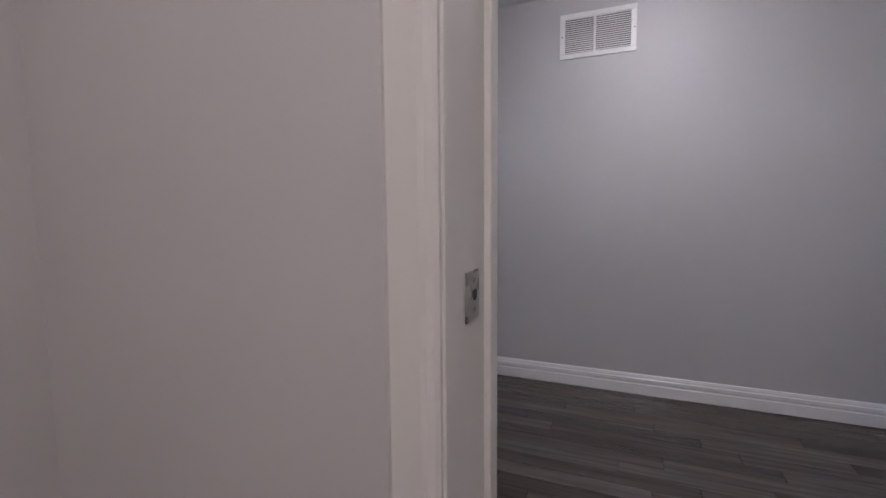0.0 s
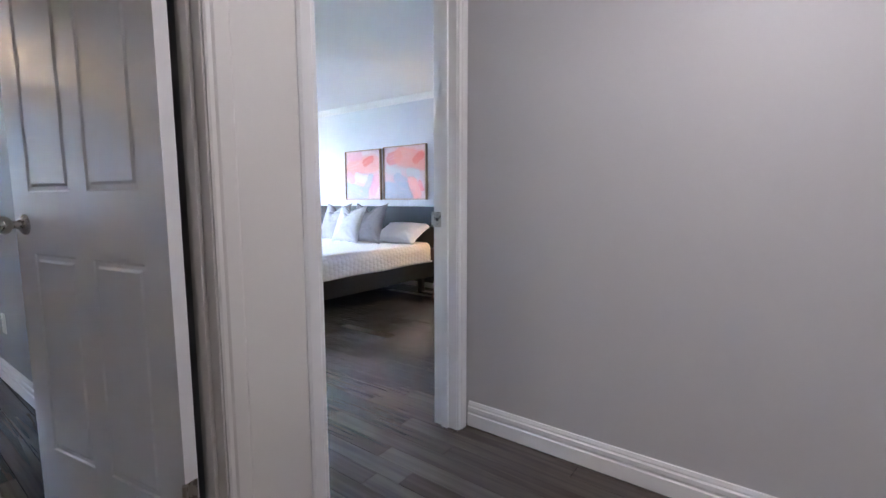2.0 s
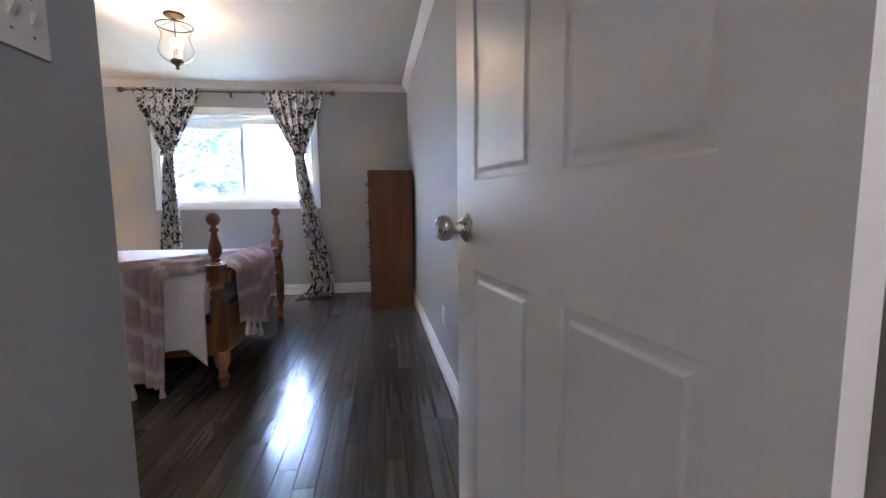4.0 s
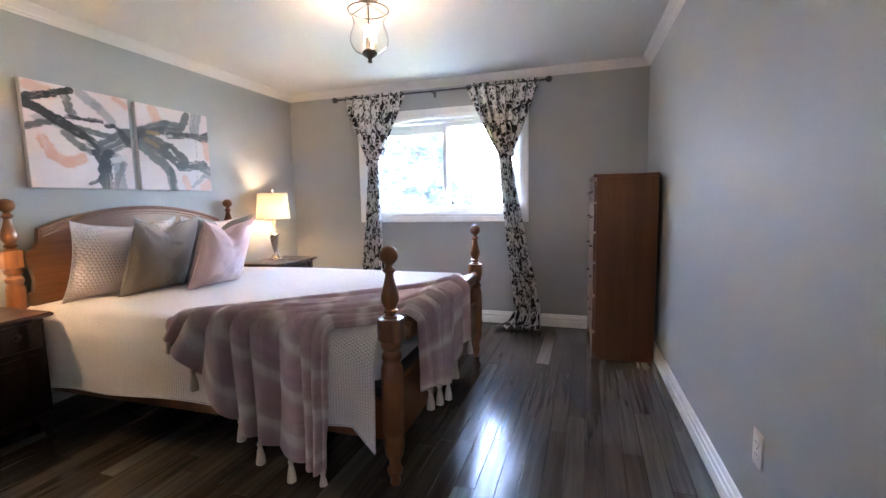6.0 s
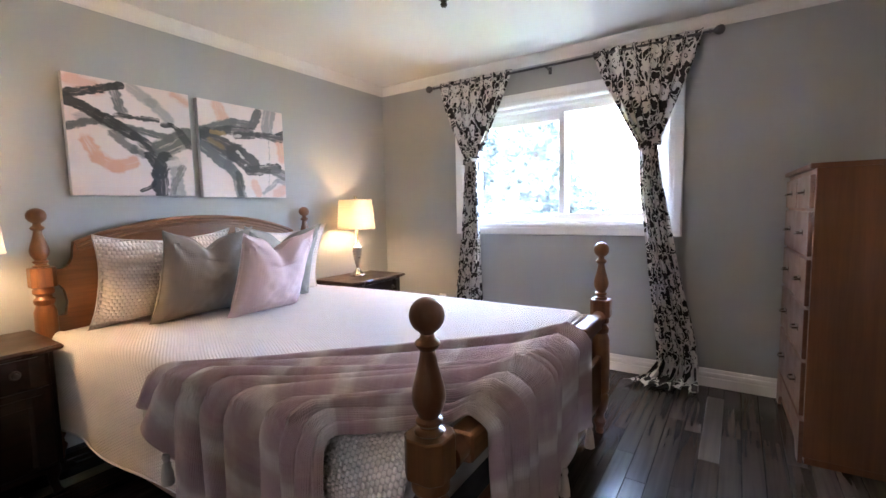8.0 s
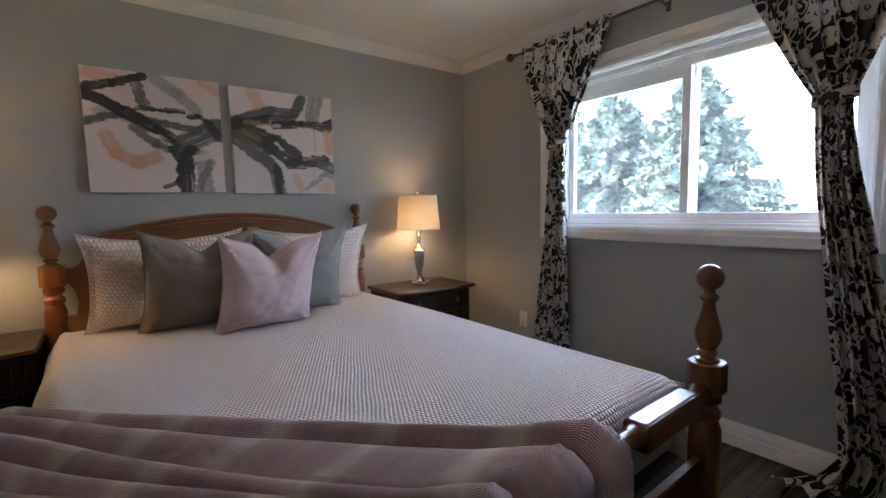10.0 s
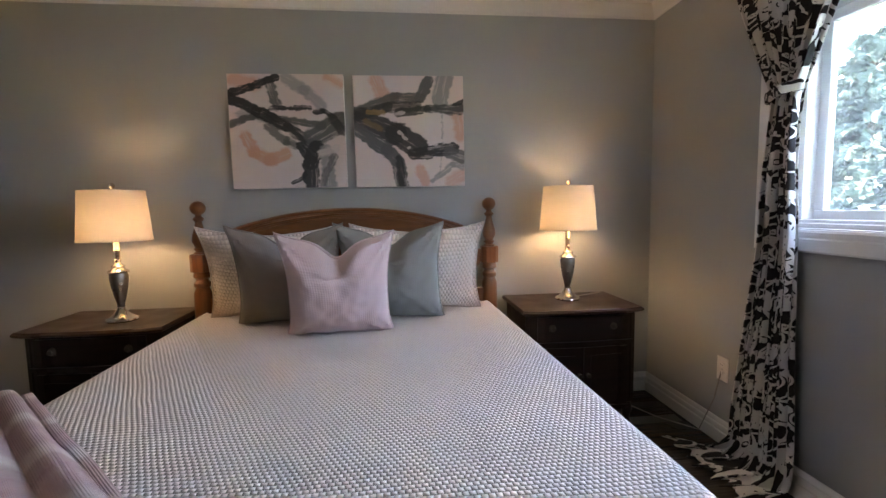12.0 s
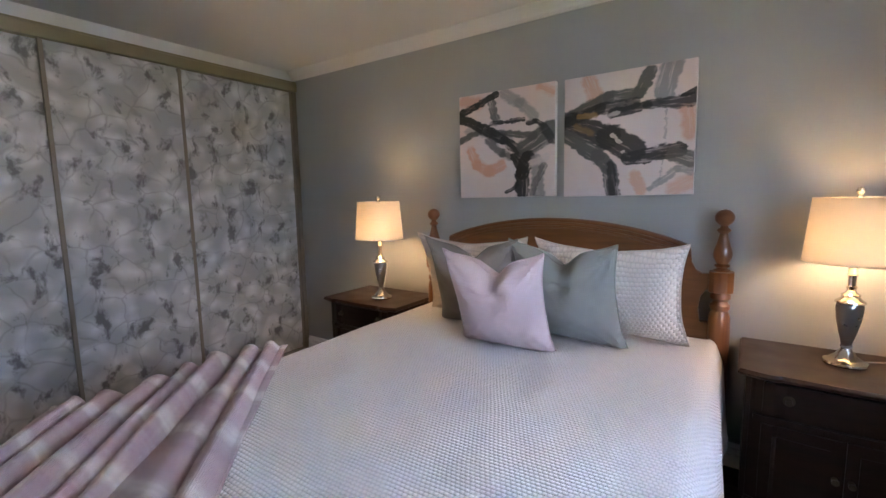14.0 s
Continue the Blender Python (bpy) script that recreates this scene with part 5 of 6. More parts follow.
def ceiling_lamp():
    l = thing("ceiling_lamp", pose(-4.01, -0.365, 0), "bronze ceiling lamp with a clear bell glass and lit bulbs", "ceiling lamp")
    bm = bmesh.new()
    lathe(bm, [(0.0, 2.299), (0.062, 2.299), (0.066, 2.293), (0.060, 2.283), (0.040, 2.277), (0.015, 2.271), (0.010, 2.262), (0.0, 2.262)], 30)
    part("canopy", bm, BRONZE, l, smooth=True)
    bm = bmesh.new()
    tube(bm, [(0, 0, 2.27), (0, 0, 1.985)], 0.004, 10)
    part("stem", bm, BRONZE, l, smooth=True)
    bm = bmesh.new()
    ring = [(0.112 * math.cos(a * math.pi / 24), 0.112 * math.sin(a * math.pi / 24), 2.222) for a in range(49)]
    tube(bm, ring, 0.0045, 8)
    for a in range(3):
        tube(bm, [(0, 0, 2.26), (0.112 * math.cos(a * 2.094 + 0.4), 0.112 * math.sin(a * 2.094 + 0.4), 2.222)], 0.0025, 6)
    part("rim_ring", bm, BRONZE, l, smooth=True)
    prof = [(0.110, 2.222), (0.104, 2.205), (0.090, 2.180), (0.084, 2.160), (0.088, 2.135), (0.099, 2.105), (0.107, 2.075), (0.106, 2.050), (0.096, 2.025), (0.078, 2.005), (0.050, 1.992), (0.020, 1.988)]
    bm = bmesh.new()
    lathe(bm, prof + [(r - 0.003, z + 0.002) for r, z in prof[::-1]] + prof[:1], 40, cap=False)
    bmesh.ops.remove_doubles(bm, verts=bm.verts[:], dist=1e-5)
    sh = part("bell_glass", bm, LAMP_GLASS, l, "clear bell glass", True)
    sh.visible_shadow = False
    bm = bmesh.new()
    lathe(bm, [(0.0, 2.012), (0.030, 2.012), (0.040, 2.000), (0.042, 1.994), (0.040, 1.984), (0.026, 1.974), (0.014, 1.966), (0.010, 1.958), (0.014, 1.950), (0.010, 1.942), (0.0, 1.939)], 26)
    part("bottom_cap", bm, BRONZE, l, "dark bronze cap with a finial", True)
    for a in range(3):
        x, y = 0.026 * math.cos(a * 2.094), 0.026 * math.sin(a * 2.094)
        bm = bmesh.new()
        lathe(bm, [(0.010, 2.012), (0.010, 2.075), (0.0, 2.075)], 12, (x, y, 0))
        part("candle_socket", bm, TASSEL, l, smooth=True)
        bm = bmesh.new()
        lathe(bm, [(0.006, 2.075), (0.013, 2.092), (0.015, 2.108), (0.010, 2.128), (0.0, 2.142)], 14, (x, y, 0))
        part("bulb", bm, CANDLE, l, "glowing candle bulb", True)


ceiling_lamp()


def flush_light(x, y, label, glass):
    l = thing("flush_ceiling_light", pose(x, y, 0), label, "ceiling light")
    bm = bmesh.new()
    lathe(bm, [(0.0, 2.299), (0.15, 2.299), (0.152, 2.285), (0.14, 2.278), (0.0, 2.278)], 32)
    part("base", bm, NICKEL, l, smooth=True)
    bm = bmesh.new()
    lathe(bm, [(0.138, 2.278), (0.13, 2.25), (0.10, 2.222), (0.05, 2.206), (0.0, 2.202)], 32)
    part("dome", bm, glass, l, "lit frosted glass dome", True)


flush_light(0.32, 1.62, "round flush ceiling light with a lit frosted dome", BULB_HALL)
flush_light(0.40, -0.90, "round flush ceiling light with a lit frosted dome", BULB_ROOM)

# ---- abstract canvases ----


def canvas_material(name, ground, strokes, seed):
    """Paint on a canvas: soft strokes between points, in the object's own metres (x across, z up)."""
    k = Nodes(name)
    p = k.coords("Object")
    x, y, z = k.split(p)
    q = k.join(x, z, 0.0)
    q0 = k.vec("ADD", q, (seed, seed, 0.0))
    rough = k.vec("ADD", q, k.vec("SCALE", k.noise_vec(q0, 7.0, 2), scale=0.035))
    rough = k.vec("ADD", rough, k.vec("SCALE", k.noise_vec(q0, 45.0, 4), scale=0.022))
    streak = k.noise(k.mapping(q0, (10, 45, 1), (0, 0, 0.6)), 1.0, 4)
    wash = k.noise(q0, 5.0, 4)
    c = k.mix(k.ramp(wash, [(0.35, 0.0), (0.65, 1.0)]), ground[0], ground[1])
    for (ax, az), (bx, bz), width, soft, color, strength in strokes:
        pa, plain_pa = k.vec("SUBTRACT", rough, (ax, az, 0.0)), k.vec("SUBTRACT", q, (ax, az, 0.0))
        ba = Vector((bx - ax, bz - az, 0.0))
        t = k.math("DIVIDE", k.vec("DOT_PRODUCT", pa, tuple(ba)), max(ba.length_squared, 1e-6), clamp=True)
        d = k.vec("LENGTH", k.vec("SUBTRACT", pa, k.vec("SCALE", tuple(ba), scale=t)))
        d = k.math("ADD", d, k.math("MULTIPLY", k.math("SUBTRACT", streak, 0.5), 0.03))
        f = k.math("DIVIDE", k.math("SUBTRACT", width + soft * 0.25, d), soft * 0.5, clamp=True)
        along = ba.normalized()
        dry = k.noise(k.join(k.math("MULTIPLY", k.vec("DOT_PRODUCT", plain_pa, tuple(along)), 6.0), k.math("MULTIPLY", k.vec("DOT_PRODUCT", plain_pa, (-along.y, along.x, 0.0)), 60.0), ax * 9 + bz * 5), 1.0, 4, 0.6)
        f = k.math("MULTIPLY", f, k.ramp(dry, [(0.30, 0.35), (0.45, 1.0)]))
        c = k.mix(k.math("MULTIPLY", f, strength), c, color)
    k.bump(k.math("ADD", k.noise(p, 500, 2), k.math("MULTIPLY", streak, 0.8)), 0.25, 0.002)
    return k.surface(c, 0.55)


def canvas(x0, x1, z0, z1, y, material, label, tilt=0.0):
    """A stretched canvas: a deep stretcher wrapped in white cloth and the painted face."""
    w, h = (x1 - x0), (z1 - z0)
    c = thing("canvas_painting", pose((x0 + x1) / 2, y, (z0 + z1) / 2, 0, tilt, 0), label, "painting", "canvases over the bed")
    bm = bmesh.new()
    box(bm, -w / 2, w / 2, 0.0, 0.031, -h / 2, h / 2, 0.003, 2)
    part("stretcher", bm, WHITE_LINEN, c, "white canvas edge", True)
    bm = bmesh.new()
    box(bm, -w / 2 + 0.001, w / 2 - 0.001, 0.0312, 0.034, -h / 2 + 0.001, h / 2 - 0.001, 0.001)
    part("painted_face", bm, material, c)
    return c


BLACK, SMOKE, GREY, PEACH, GOLD, PALE = (0.02, 0.022, 0.027), (0.09, 0.095, 0.10), (0.27, 0.27, 0.285), (0.62, 0.33, 0.24), (0.30, 0.19, 0.07), (0.60, 0.55, 0.55)
GROUND = ((0.66, 0.60, 0.61), (0.70, 0.58, 0.56))


def mirrored(rows):
    """Strokes are noted as seen from the room, where x runs the other way."""
    return [((-a[0], a[1]), (-b[0], b[1]), w, s, c, k) for a, b, w, s, c, k in rows]



def sweep(points, width, soft, color, strength):
    """One brush stroke through several points, given in centimetres from the canvas centre."""
    p = [(x / 100, z / 100) for x, z in points]
    return [(a, b, width / 100, soft / 100, color, strength) for a, b in zip(p, p[1:])]


ART_A = mirrored(
    sweep([(-27, 27), (-17, 25)], 3.5, 5, PEACH, 0.7) + sweep([(22, 29), (29, 25)], 2, 4, PEACH, 0.7)
    + sweep([(-22, -3), (-18, -11), (-10, -15), (-2, -12)], 3.4, 3, PEACH, 0.85)
    + sweep([(0, 28), (9, 22), (18, 14)], 3, 3, GREY, 0.75) + sweep([(-24, 9), (-8, 6), (4, 3)], 2.2, 3, GREY, 0.7)
    + sweep([(-9, 26), (-5, 14)], 2.6, 2, SMOKE, 0.9) + sweep([(-30, 4), (-16, 8), (0, 6), (18, 3)], 2.0, 1.5, SMOKE, 0.95)
    + sweep([(-31, 19), (-18, 24), (-5, 28)], 1.8, 1, BLACK, 0.97) + sweep([(-29, 17), (-16, 11), (0, 2), (15, -9)], 3.0, 1.2, BLACK, 0.98)
    + sweep([(-11, 3), (-1, -6), (8, -9)], 2.2, 2, SMOKE, 0.85) + sweep([(-8, 12), (12, 12)], 1.3, 0.8, BLACK, 0.97)
    + sweep([(15, 10), (19, 11), (24, 8)], 1.3, 0.6, BLACK, 0.95) + sweep([(14, -3), (28, 5)], 5.5, 2.5, SMOKE, 0.95) + sweep([(24, 7), (29, 0)], 2.5, 2, BLACK, 0.8)
    + sweep([(15, -9), (11, -17), (11, -27)], 4.2, 1.4, BLACK, 0.97) + sweep([(6, -8), (12, -16)], 2.4, 1, BLACK, 0.95)
    + sweep([(20, -11), (21, -28)], 3.6, 2.5, GREY, 0.9) + sweep([(24, -13), (17, -28)], 2.0, 1.5, SMOKE, 0.7) + sweep([(17, -12), (25, -9)], 2.0, 2, PALE, 0.8)
    + sweep([(1, -28), (7, -25), (8, -22)], 1.1, 0.5, BLACK, 0.92))
ART_B = mirrored(
    sweep([(-18, 27), (-15, 20)], 4, 4, PEACH, 0.75) + sweep([(27, 8), (28, -3)], 3.2, 4, PEACH, 0.75) + sweep([(5, -21), (8, -27)], 3, 3, PEACH, 0.7) + sweep([(22, -28), (29, -24)], 3, 4, PEACH, 0.6)
    + sweep([(20, 30), (17, 17)], 4.8, 2, GREY, 0.95) + sweep([(19, 9), (16, -28)], 0.5, 0.4, GREY, 0.6)
    + sweep([(-29, 11), (-8, 18), (6, 18), (11, 27)], 3.0, 1.5, SMOKE, 0.96) + sweep([(-29, 8), (-12, 13), (4, 14)], 2.8, 1.5, BLACK, 0.85)
    + sweep([(-6, 10), (10, 12), (30, 12)], 2.4, 1.2, BLACK, 0.92) + sweep([(26, 14), (30, 16)], 1.3, 0.6, BLACK, 0.95)
    + sweep([(-26, 7), (-8, -1), (4, -8)], 6.2, 1.8, BLACK, 0.95) + sweep([(-22, 11), (-14, 10)], 1.6, 1.6, GOLD, 0.7) + sweep([(-24, 5), (-16, 2)], 1.8, 2.4, GOLD, 0.45)
    + sweep([(-6, 0), (-2, -4)], 0.9, 0.5, PALE, 0.8) + sweep([(0, -9), (3, -11)], 1.0, 0.5, PALE, 0.8) + sweep([(-10, 9), (-4, 10)], 0.8, 0.6, PALE, 0.7)
    + sweep([(-29, 1), (-13, -10), (-7, -17), (-5, -29)], 3.6, 1.4, SMOKE, 0.97) + sweep([(-7, -15), (-5, -28)], 2.0, 1.2, BLACK, 0.85)
    + sweep([(2, -12), (24, -10)], 3.4, 1.2, BLACK, 0.97) + sweep([(22, -12), (30, -15)], 3.6, 2, SMOKE, 0.9) + sweep([(12, -27), (24, -19), (30, -20)], 1.6, 1.5, GREY, 0.85))
canvas(-3.955, -3.350, 1.281, 1.887, SY + 0.001, canvas_material("abstract canvas in black and peach", GROUND, ART_A, 2.0), "square abstract canvas with black strokes and a peach crescent", 0.4)
canvas(-4.612, -4.004, 1.281, 1.887, SY + 0.001, canvas_material("abstract canvas in black and gold", GROUND, ART_B, 7.0), "square abstract canvas with black strokes and gold flecks", 0.4)

# ---- second bedroom ----
RED, CORAL, ROSE, BLUEGREY = (0.62, 0.10, 0.08), (0.70, 0.25, 0.18), (0.66, 0.30, 0.36), (0.36, 0.38, 0.46)
GROUND2 = ((0.66, 0.50, 0.52), (0.66, 0.42, 0.42))
ART_C = [((-0.2, 0.1), (0.2, 0.14), 0.12, 0.10, CORAL, 0.8), ((0.05, 0.16), (0.16, 0.2), 0.05, 0.03, RED, 0.9), ((-0.24, 0.24), (-0.05, 0.25), 0.05, 0.06, ROSE, 0.8),
         ((-0.28, -0.2), (0.0, -0.26), 0.11, 0.05, BLUEGREY, 0.9), ((0.05, -0.2), (0.15, -0.05), 0.06, 0.04, BLUEGREY, 0.8), ((-0.1, -0.02), (0.02, -0.05), 0.06, 0.04, PALE, 0.9), ((0.2, -0.2), (0.26, -0.05), 0.07, 0.06, ROSE, 0.9), ((-0.26, 0.0), (-0.2, -0.06), 0.05, 0.04, ROSE, 0.8)]
ART_D = [((-0.22, 0.18), (-0.12, 0.2), 0.08, 0.04, RED, 0.75), ((-0.05, 0.2), (0.28, 0.14), 0.12, 0.08, CORAL, 0.85), ((0.18, 0.14), (0.26, 0.2), 0.05, 0.03, RED, 0.85), ((-0.28, 0.05), (-0.1, 0.0), 0.05, 0.04, PALE, 0.9),
         ((-0.28, -0.22), (0.05, -0.24), 0.12, 0.05, BLUEGREY, 0.9), ((-0.12, -0.05), (0.0, -0.12), 0.06, 0.04, BLUEGREY, 0.8), ((0.12, -0.1), (0.2, -0.26), 0.07, 0.05, CORAL, 0.85), ((0.08, 0.0), (0.2, -0.02), 0.05, 0.03, PALE, 0.9), ((0.24, -0.12), (0.28, -0.2), 0.03, 0.02, RED, 0.8)]


def framed(x0, x1, z0, z1, material, label):
    w, h = x1 - x0, z1 - z0
    f = thing("framed_painting", pose((x0 + x1) / 2, B2 - 0.001, (z0 + z1) / 2), label, "painting", "paintings over the black bed")
    bm = bmesh.new()
    box(bm, -w / 2 + 0.012, w / 2 - 0.012, -0.022, 0.0, -h / 2 + 0.012, h / 2 - 0.012)
    part("canvas", bm, material, f)
    bm = bmesh.new()
    for a, b, c, e in ((-w / 2, w / 2, -h / 2, -h / 2 + 0.012), (-w / 2, w / 2, h / 2 - 0.012, h / 2), (-w / 2, -w / 2 + 0.012, -h / 2 + 0.012, h / 2 - 0.012), (w / 2 - 0.012, w / 2, -h / 2 + 0.012, h / 2 - 0.012)):
        box(bm, a, b, -0.036, 0.0, c, e, 0.001)
    part("frame", bm, FRAME_WOOD, f, "thin pale wooden frame")


framed(-4.46, -3.80, 1.068, 1.715, canvas_material("red and grey painting", GROUND2, ART_C, 4.0), "framed abstract painting in coral red and grey")
framed(-3.745, -3.05, 1.068, 1.725, canvas_material("coral and grey painting", GROUND2, ART_D, 9.0), "framed abstract painting in coral orange and grey")


def platform_bed():
    b = thing("platform_bed", pose(0, 0, 0), "low black platform bed with a wide plain headboard", "bed")
    bm = bmesh.new()
    box(bm, -5.25, -2.63, B2 - 0.07, B2 - 0.018, 0.08, 0.985, 0.004)
    part("headboard", bm, BLACK_BED, b)
    for x in (-4.86, -2.93):
        bm = bmesh.new()
        box(bm, x - 0.02, x + 0.02, 2.86, B2 - 0.07, 0.17, 0.34, 0.004)
        part("side_rail", bm, BLACK_BED, b)
    bm = bmesh.new()
    box(bm, -4.88, -2.91, 2.82, 2.86, 0.17, 0.34, 0.004)
    part("foot_rail", bm, BLACK_BED, b)
    bm = bmesh.new()
    box(bm, -4.84, -2.95, 2.86, B2 - 0.07, 0.24, 0.29)
    part("slat_base", bm, BLACK_BED, b)
    for x in (-4.80, -3.0):
        for y in (2.95, 4.8):
            bm = bmesh.new()
            box(bm, x - 0.03, x + 0.03, y - 0.03, y + 0.03, 0.0, 0.24, 0.003)
            part("leg", bm, BLACK_BED, b)


platform_bed()
bm = bmesh.new()
box(bm, -4.83, -2.96, 2.88, B2 - 0.075, 0.292, 0.545, 0.05, 3)
mesh_thing("mattress", bm, WHITE_LINEN, "white mattress on the low black bed", "mattress", smooth=True)


def coverlet():
    def fn(u, v):
        s = (u - 0.5) * 2.30
        y = lerp(2.80, B2 - 0.10, v)
        half, r = 0.955, 0.06
        a, sg = abs(s), (1 if s > 0 else -1)
        n = noise.noise(Vector((s * 2, y * 2, 5.0)))
        if a < half - r:
            x, z = a, 0.562 + 0.008 * n
        elif a < half + 0.57 * r:
            t = (a - half + r) / (1.57 * r) * math.pi / 2
            x, z = half - r + r * math.sin(t), 0.562 - r + r * math.cos(t)
        else:
            d = a - half - 0.57 * r
            x, z = half + 0.012 + 0.02 * math.sin(y * 8) * d / 0.2 + 0.02 * d, 0.50 - d
        if v < 0.10:
            k = (0.10 - v) / 0.10
            z -= 0.20 * k ** 1.2
        return Vector((-3.895 + sg * x, y, max(z, 0.30)))
    ob = surface_grid(fn, 90, 90, "coverlet", QUILT, 0.008, uvscale=(2.3, 2.1))
    tagged(ob, "white quilted coverlet spread over the low black bed", "bedspread")


coverlet()
pillow("pillow", 0.68, 0.42, 0.17, WHITE_LINEN, pose(-3.30, 4.60, 0.575, 0, 0, 0) @ pose(0, 0, 0, -62), 0.0, "plump white pillow lying against the black headboard", 11, 0.05, "pillow")
pillow("pillow", 0.68, 0.42, 0.17, WHITE_LINEN, pose(-4.30, 4.60, 0.575, 0, 0, 0) @ pose(0, 0, 0, -62), 0.0, "plump white pillow lying against the black headboard", 12, 0.05, "pillow")
pillow("cushion", 0.46, 0.45, 0.15, SILVER_LINEN, pose(-3.55, 4.42, 0.575, 0, 0, 4) @ pose(0, 0, 0, -20), 0.07, "silver grey cushion with a dented top on the white bed", 13)
pillow("cushion", 0.46, 0.45, 0.15, SILVER_LINEN, pose(-4.15, 4.42, 0.575, 0, 0, -4) @ pose(0, 0, 0, -20), 0.07, "silver grey cushion with a dented top on the white bed", 14)
pillow("cushion", 0.44, 0.43, 0.15, WHITE_LINEN, pose(-3.80, 4.34, 0.575, 0, 0, -2) @ pose(0, 0, 0, -22), 0.06, "off-white cushion with a dented top on the white bed", 15)


def small_table(x):
    t = thing("side_table", pose(x, 4.72, 0), "walnut side table with a drawer and splayed legs", "nightstand", "walnut side tables")
    bm = bmesh.new()
    box(bm, -0.25, 0.25, -0.19, 0.19, 0.42, 0.552, 0.004)
    part("case", bm, WALNUT, t)
    bm = bmesh.new()
    box(bm, -0.235, 0.235, -0.194, -0.188, 0.435, 0.538, 0.002)
    part("drawer", bm, WALNUT, t)
    for sx in (-1, 1):
        for sy in (-1, 1):
            bm = bmesh.new()
            tube(bm, [(sx * 0.19, sy * 0.13, 0.42), (sx * 0.235, sy * 0.17, 0.0)], [0.018, 0.011], 10)
            part("leg", bm, WALNUT, t, smooth=True)


def stacked_lamp(x):
    l = thing("table_lamp", pose(x, 4.74, 0.5525), "white stacked-ball ceramic table lamp with a lit shade", "table lamp", "lamps by the black bed")
    bm = bmesh.new()
    box(bm, -0.055, 0.055, -0.055, 0.055, 0.0, 0.012, 0.003)
    part("foot", bm, CERAMIC, l)
    for i in range(4):
        bm = bmesh.new()
        z = 0.056 + 0.083 * i
        lathe(bm, [(0.0, z - 0.044)] + [(0.056 * math.sin(a * math.pi / 10), z - 0.044 * math.cos(a * math.pi / 10)) for a in range(1, 10)] + [(0.0, z + 0.044)], 24)
        part("ball", bm, CERAMIC, l, smooth=True)
    bm = bmesh.new()
    lathe(bm, [(0.009, 0.345), (0.009, 0.46), (0, 0.46)], 12)
    part("neck", bm, NICKEL, l, smooth=True)
    bm = bmesh.new()
    lathe(bm, [(0.165, 0.445), (0.125, 0.685)], 48, cap=False)
    part("shade", bm, SHADE, l, "cream cloth shade, lit", True)
    bm = bmesh.new()
    lathe(bm, [(0.012, 0.46), (0.026, 0.50), (0.029, 0.525), (0.02, 0.55), (0, 0.56)], 16)
    part("bulb", bm, BULB, l, "glowing warm bulb", True)
    bm = bmesh.new()
    lathe(bm, [(0.004, 0.56), (0.004, 0.69), (0.010, 0.70), (0.010, 0.712), (0, 0.718)], 10)
    part("finial", bm, NICKEL, l, smooth=True)


for sx in (-2.40, -5.45):
    small_table(sx)
    stacked_lamp(sx + 0.03)

# ---- outdoors ----


def bark():
    k = Nodes("grey brown bark")
    p = k.coords("Object")
    n = k.noise(k.mapping(p, (20, 20, 4)), 1.0, 4)
    k.bump(n, 0.8, 0.03)
    return k.surface(k.mix(n, (0.05, 0.035, 0.025), (0.16, 0.12, 0.09)), 0.9)


def needle_material():
    k = Nodes("blue green spruce needles")
    r = k.island()
    c = k.ramp(r, [(0.0, (0.050, 0.085, 0.070)), (0.6, (0.065, 0.105, 0.088)), (1.0, (0.080, 0.120, 0.100))])
    return k.surface(c, 0.7, spec=0.3)


BARK, NEEDLES = bark(), needle_material()


def lawn_material():
    k = Nodes("lawn")
    p = k.position()
    c = k.mix(k.noise(p, 0.4, 4), (0.05, 0.09, 0.03), (0.10, 0.13, 0.05))
    k.bump(k.noise(p, 40, 3), 0.6, 0.05)
    return k.surface(c, 0.9)


GY = -3.0
bm = bmesh.new()
vs = [bm.verts.new(p) for p in ((-900, -900, GY), (900, -900, GY), (900, 900, GY), (-900, 900, GY))]
bm.faces.new(vs)
mesh_thing("ground", bm, lawn_material(), kind="structure")


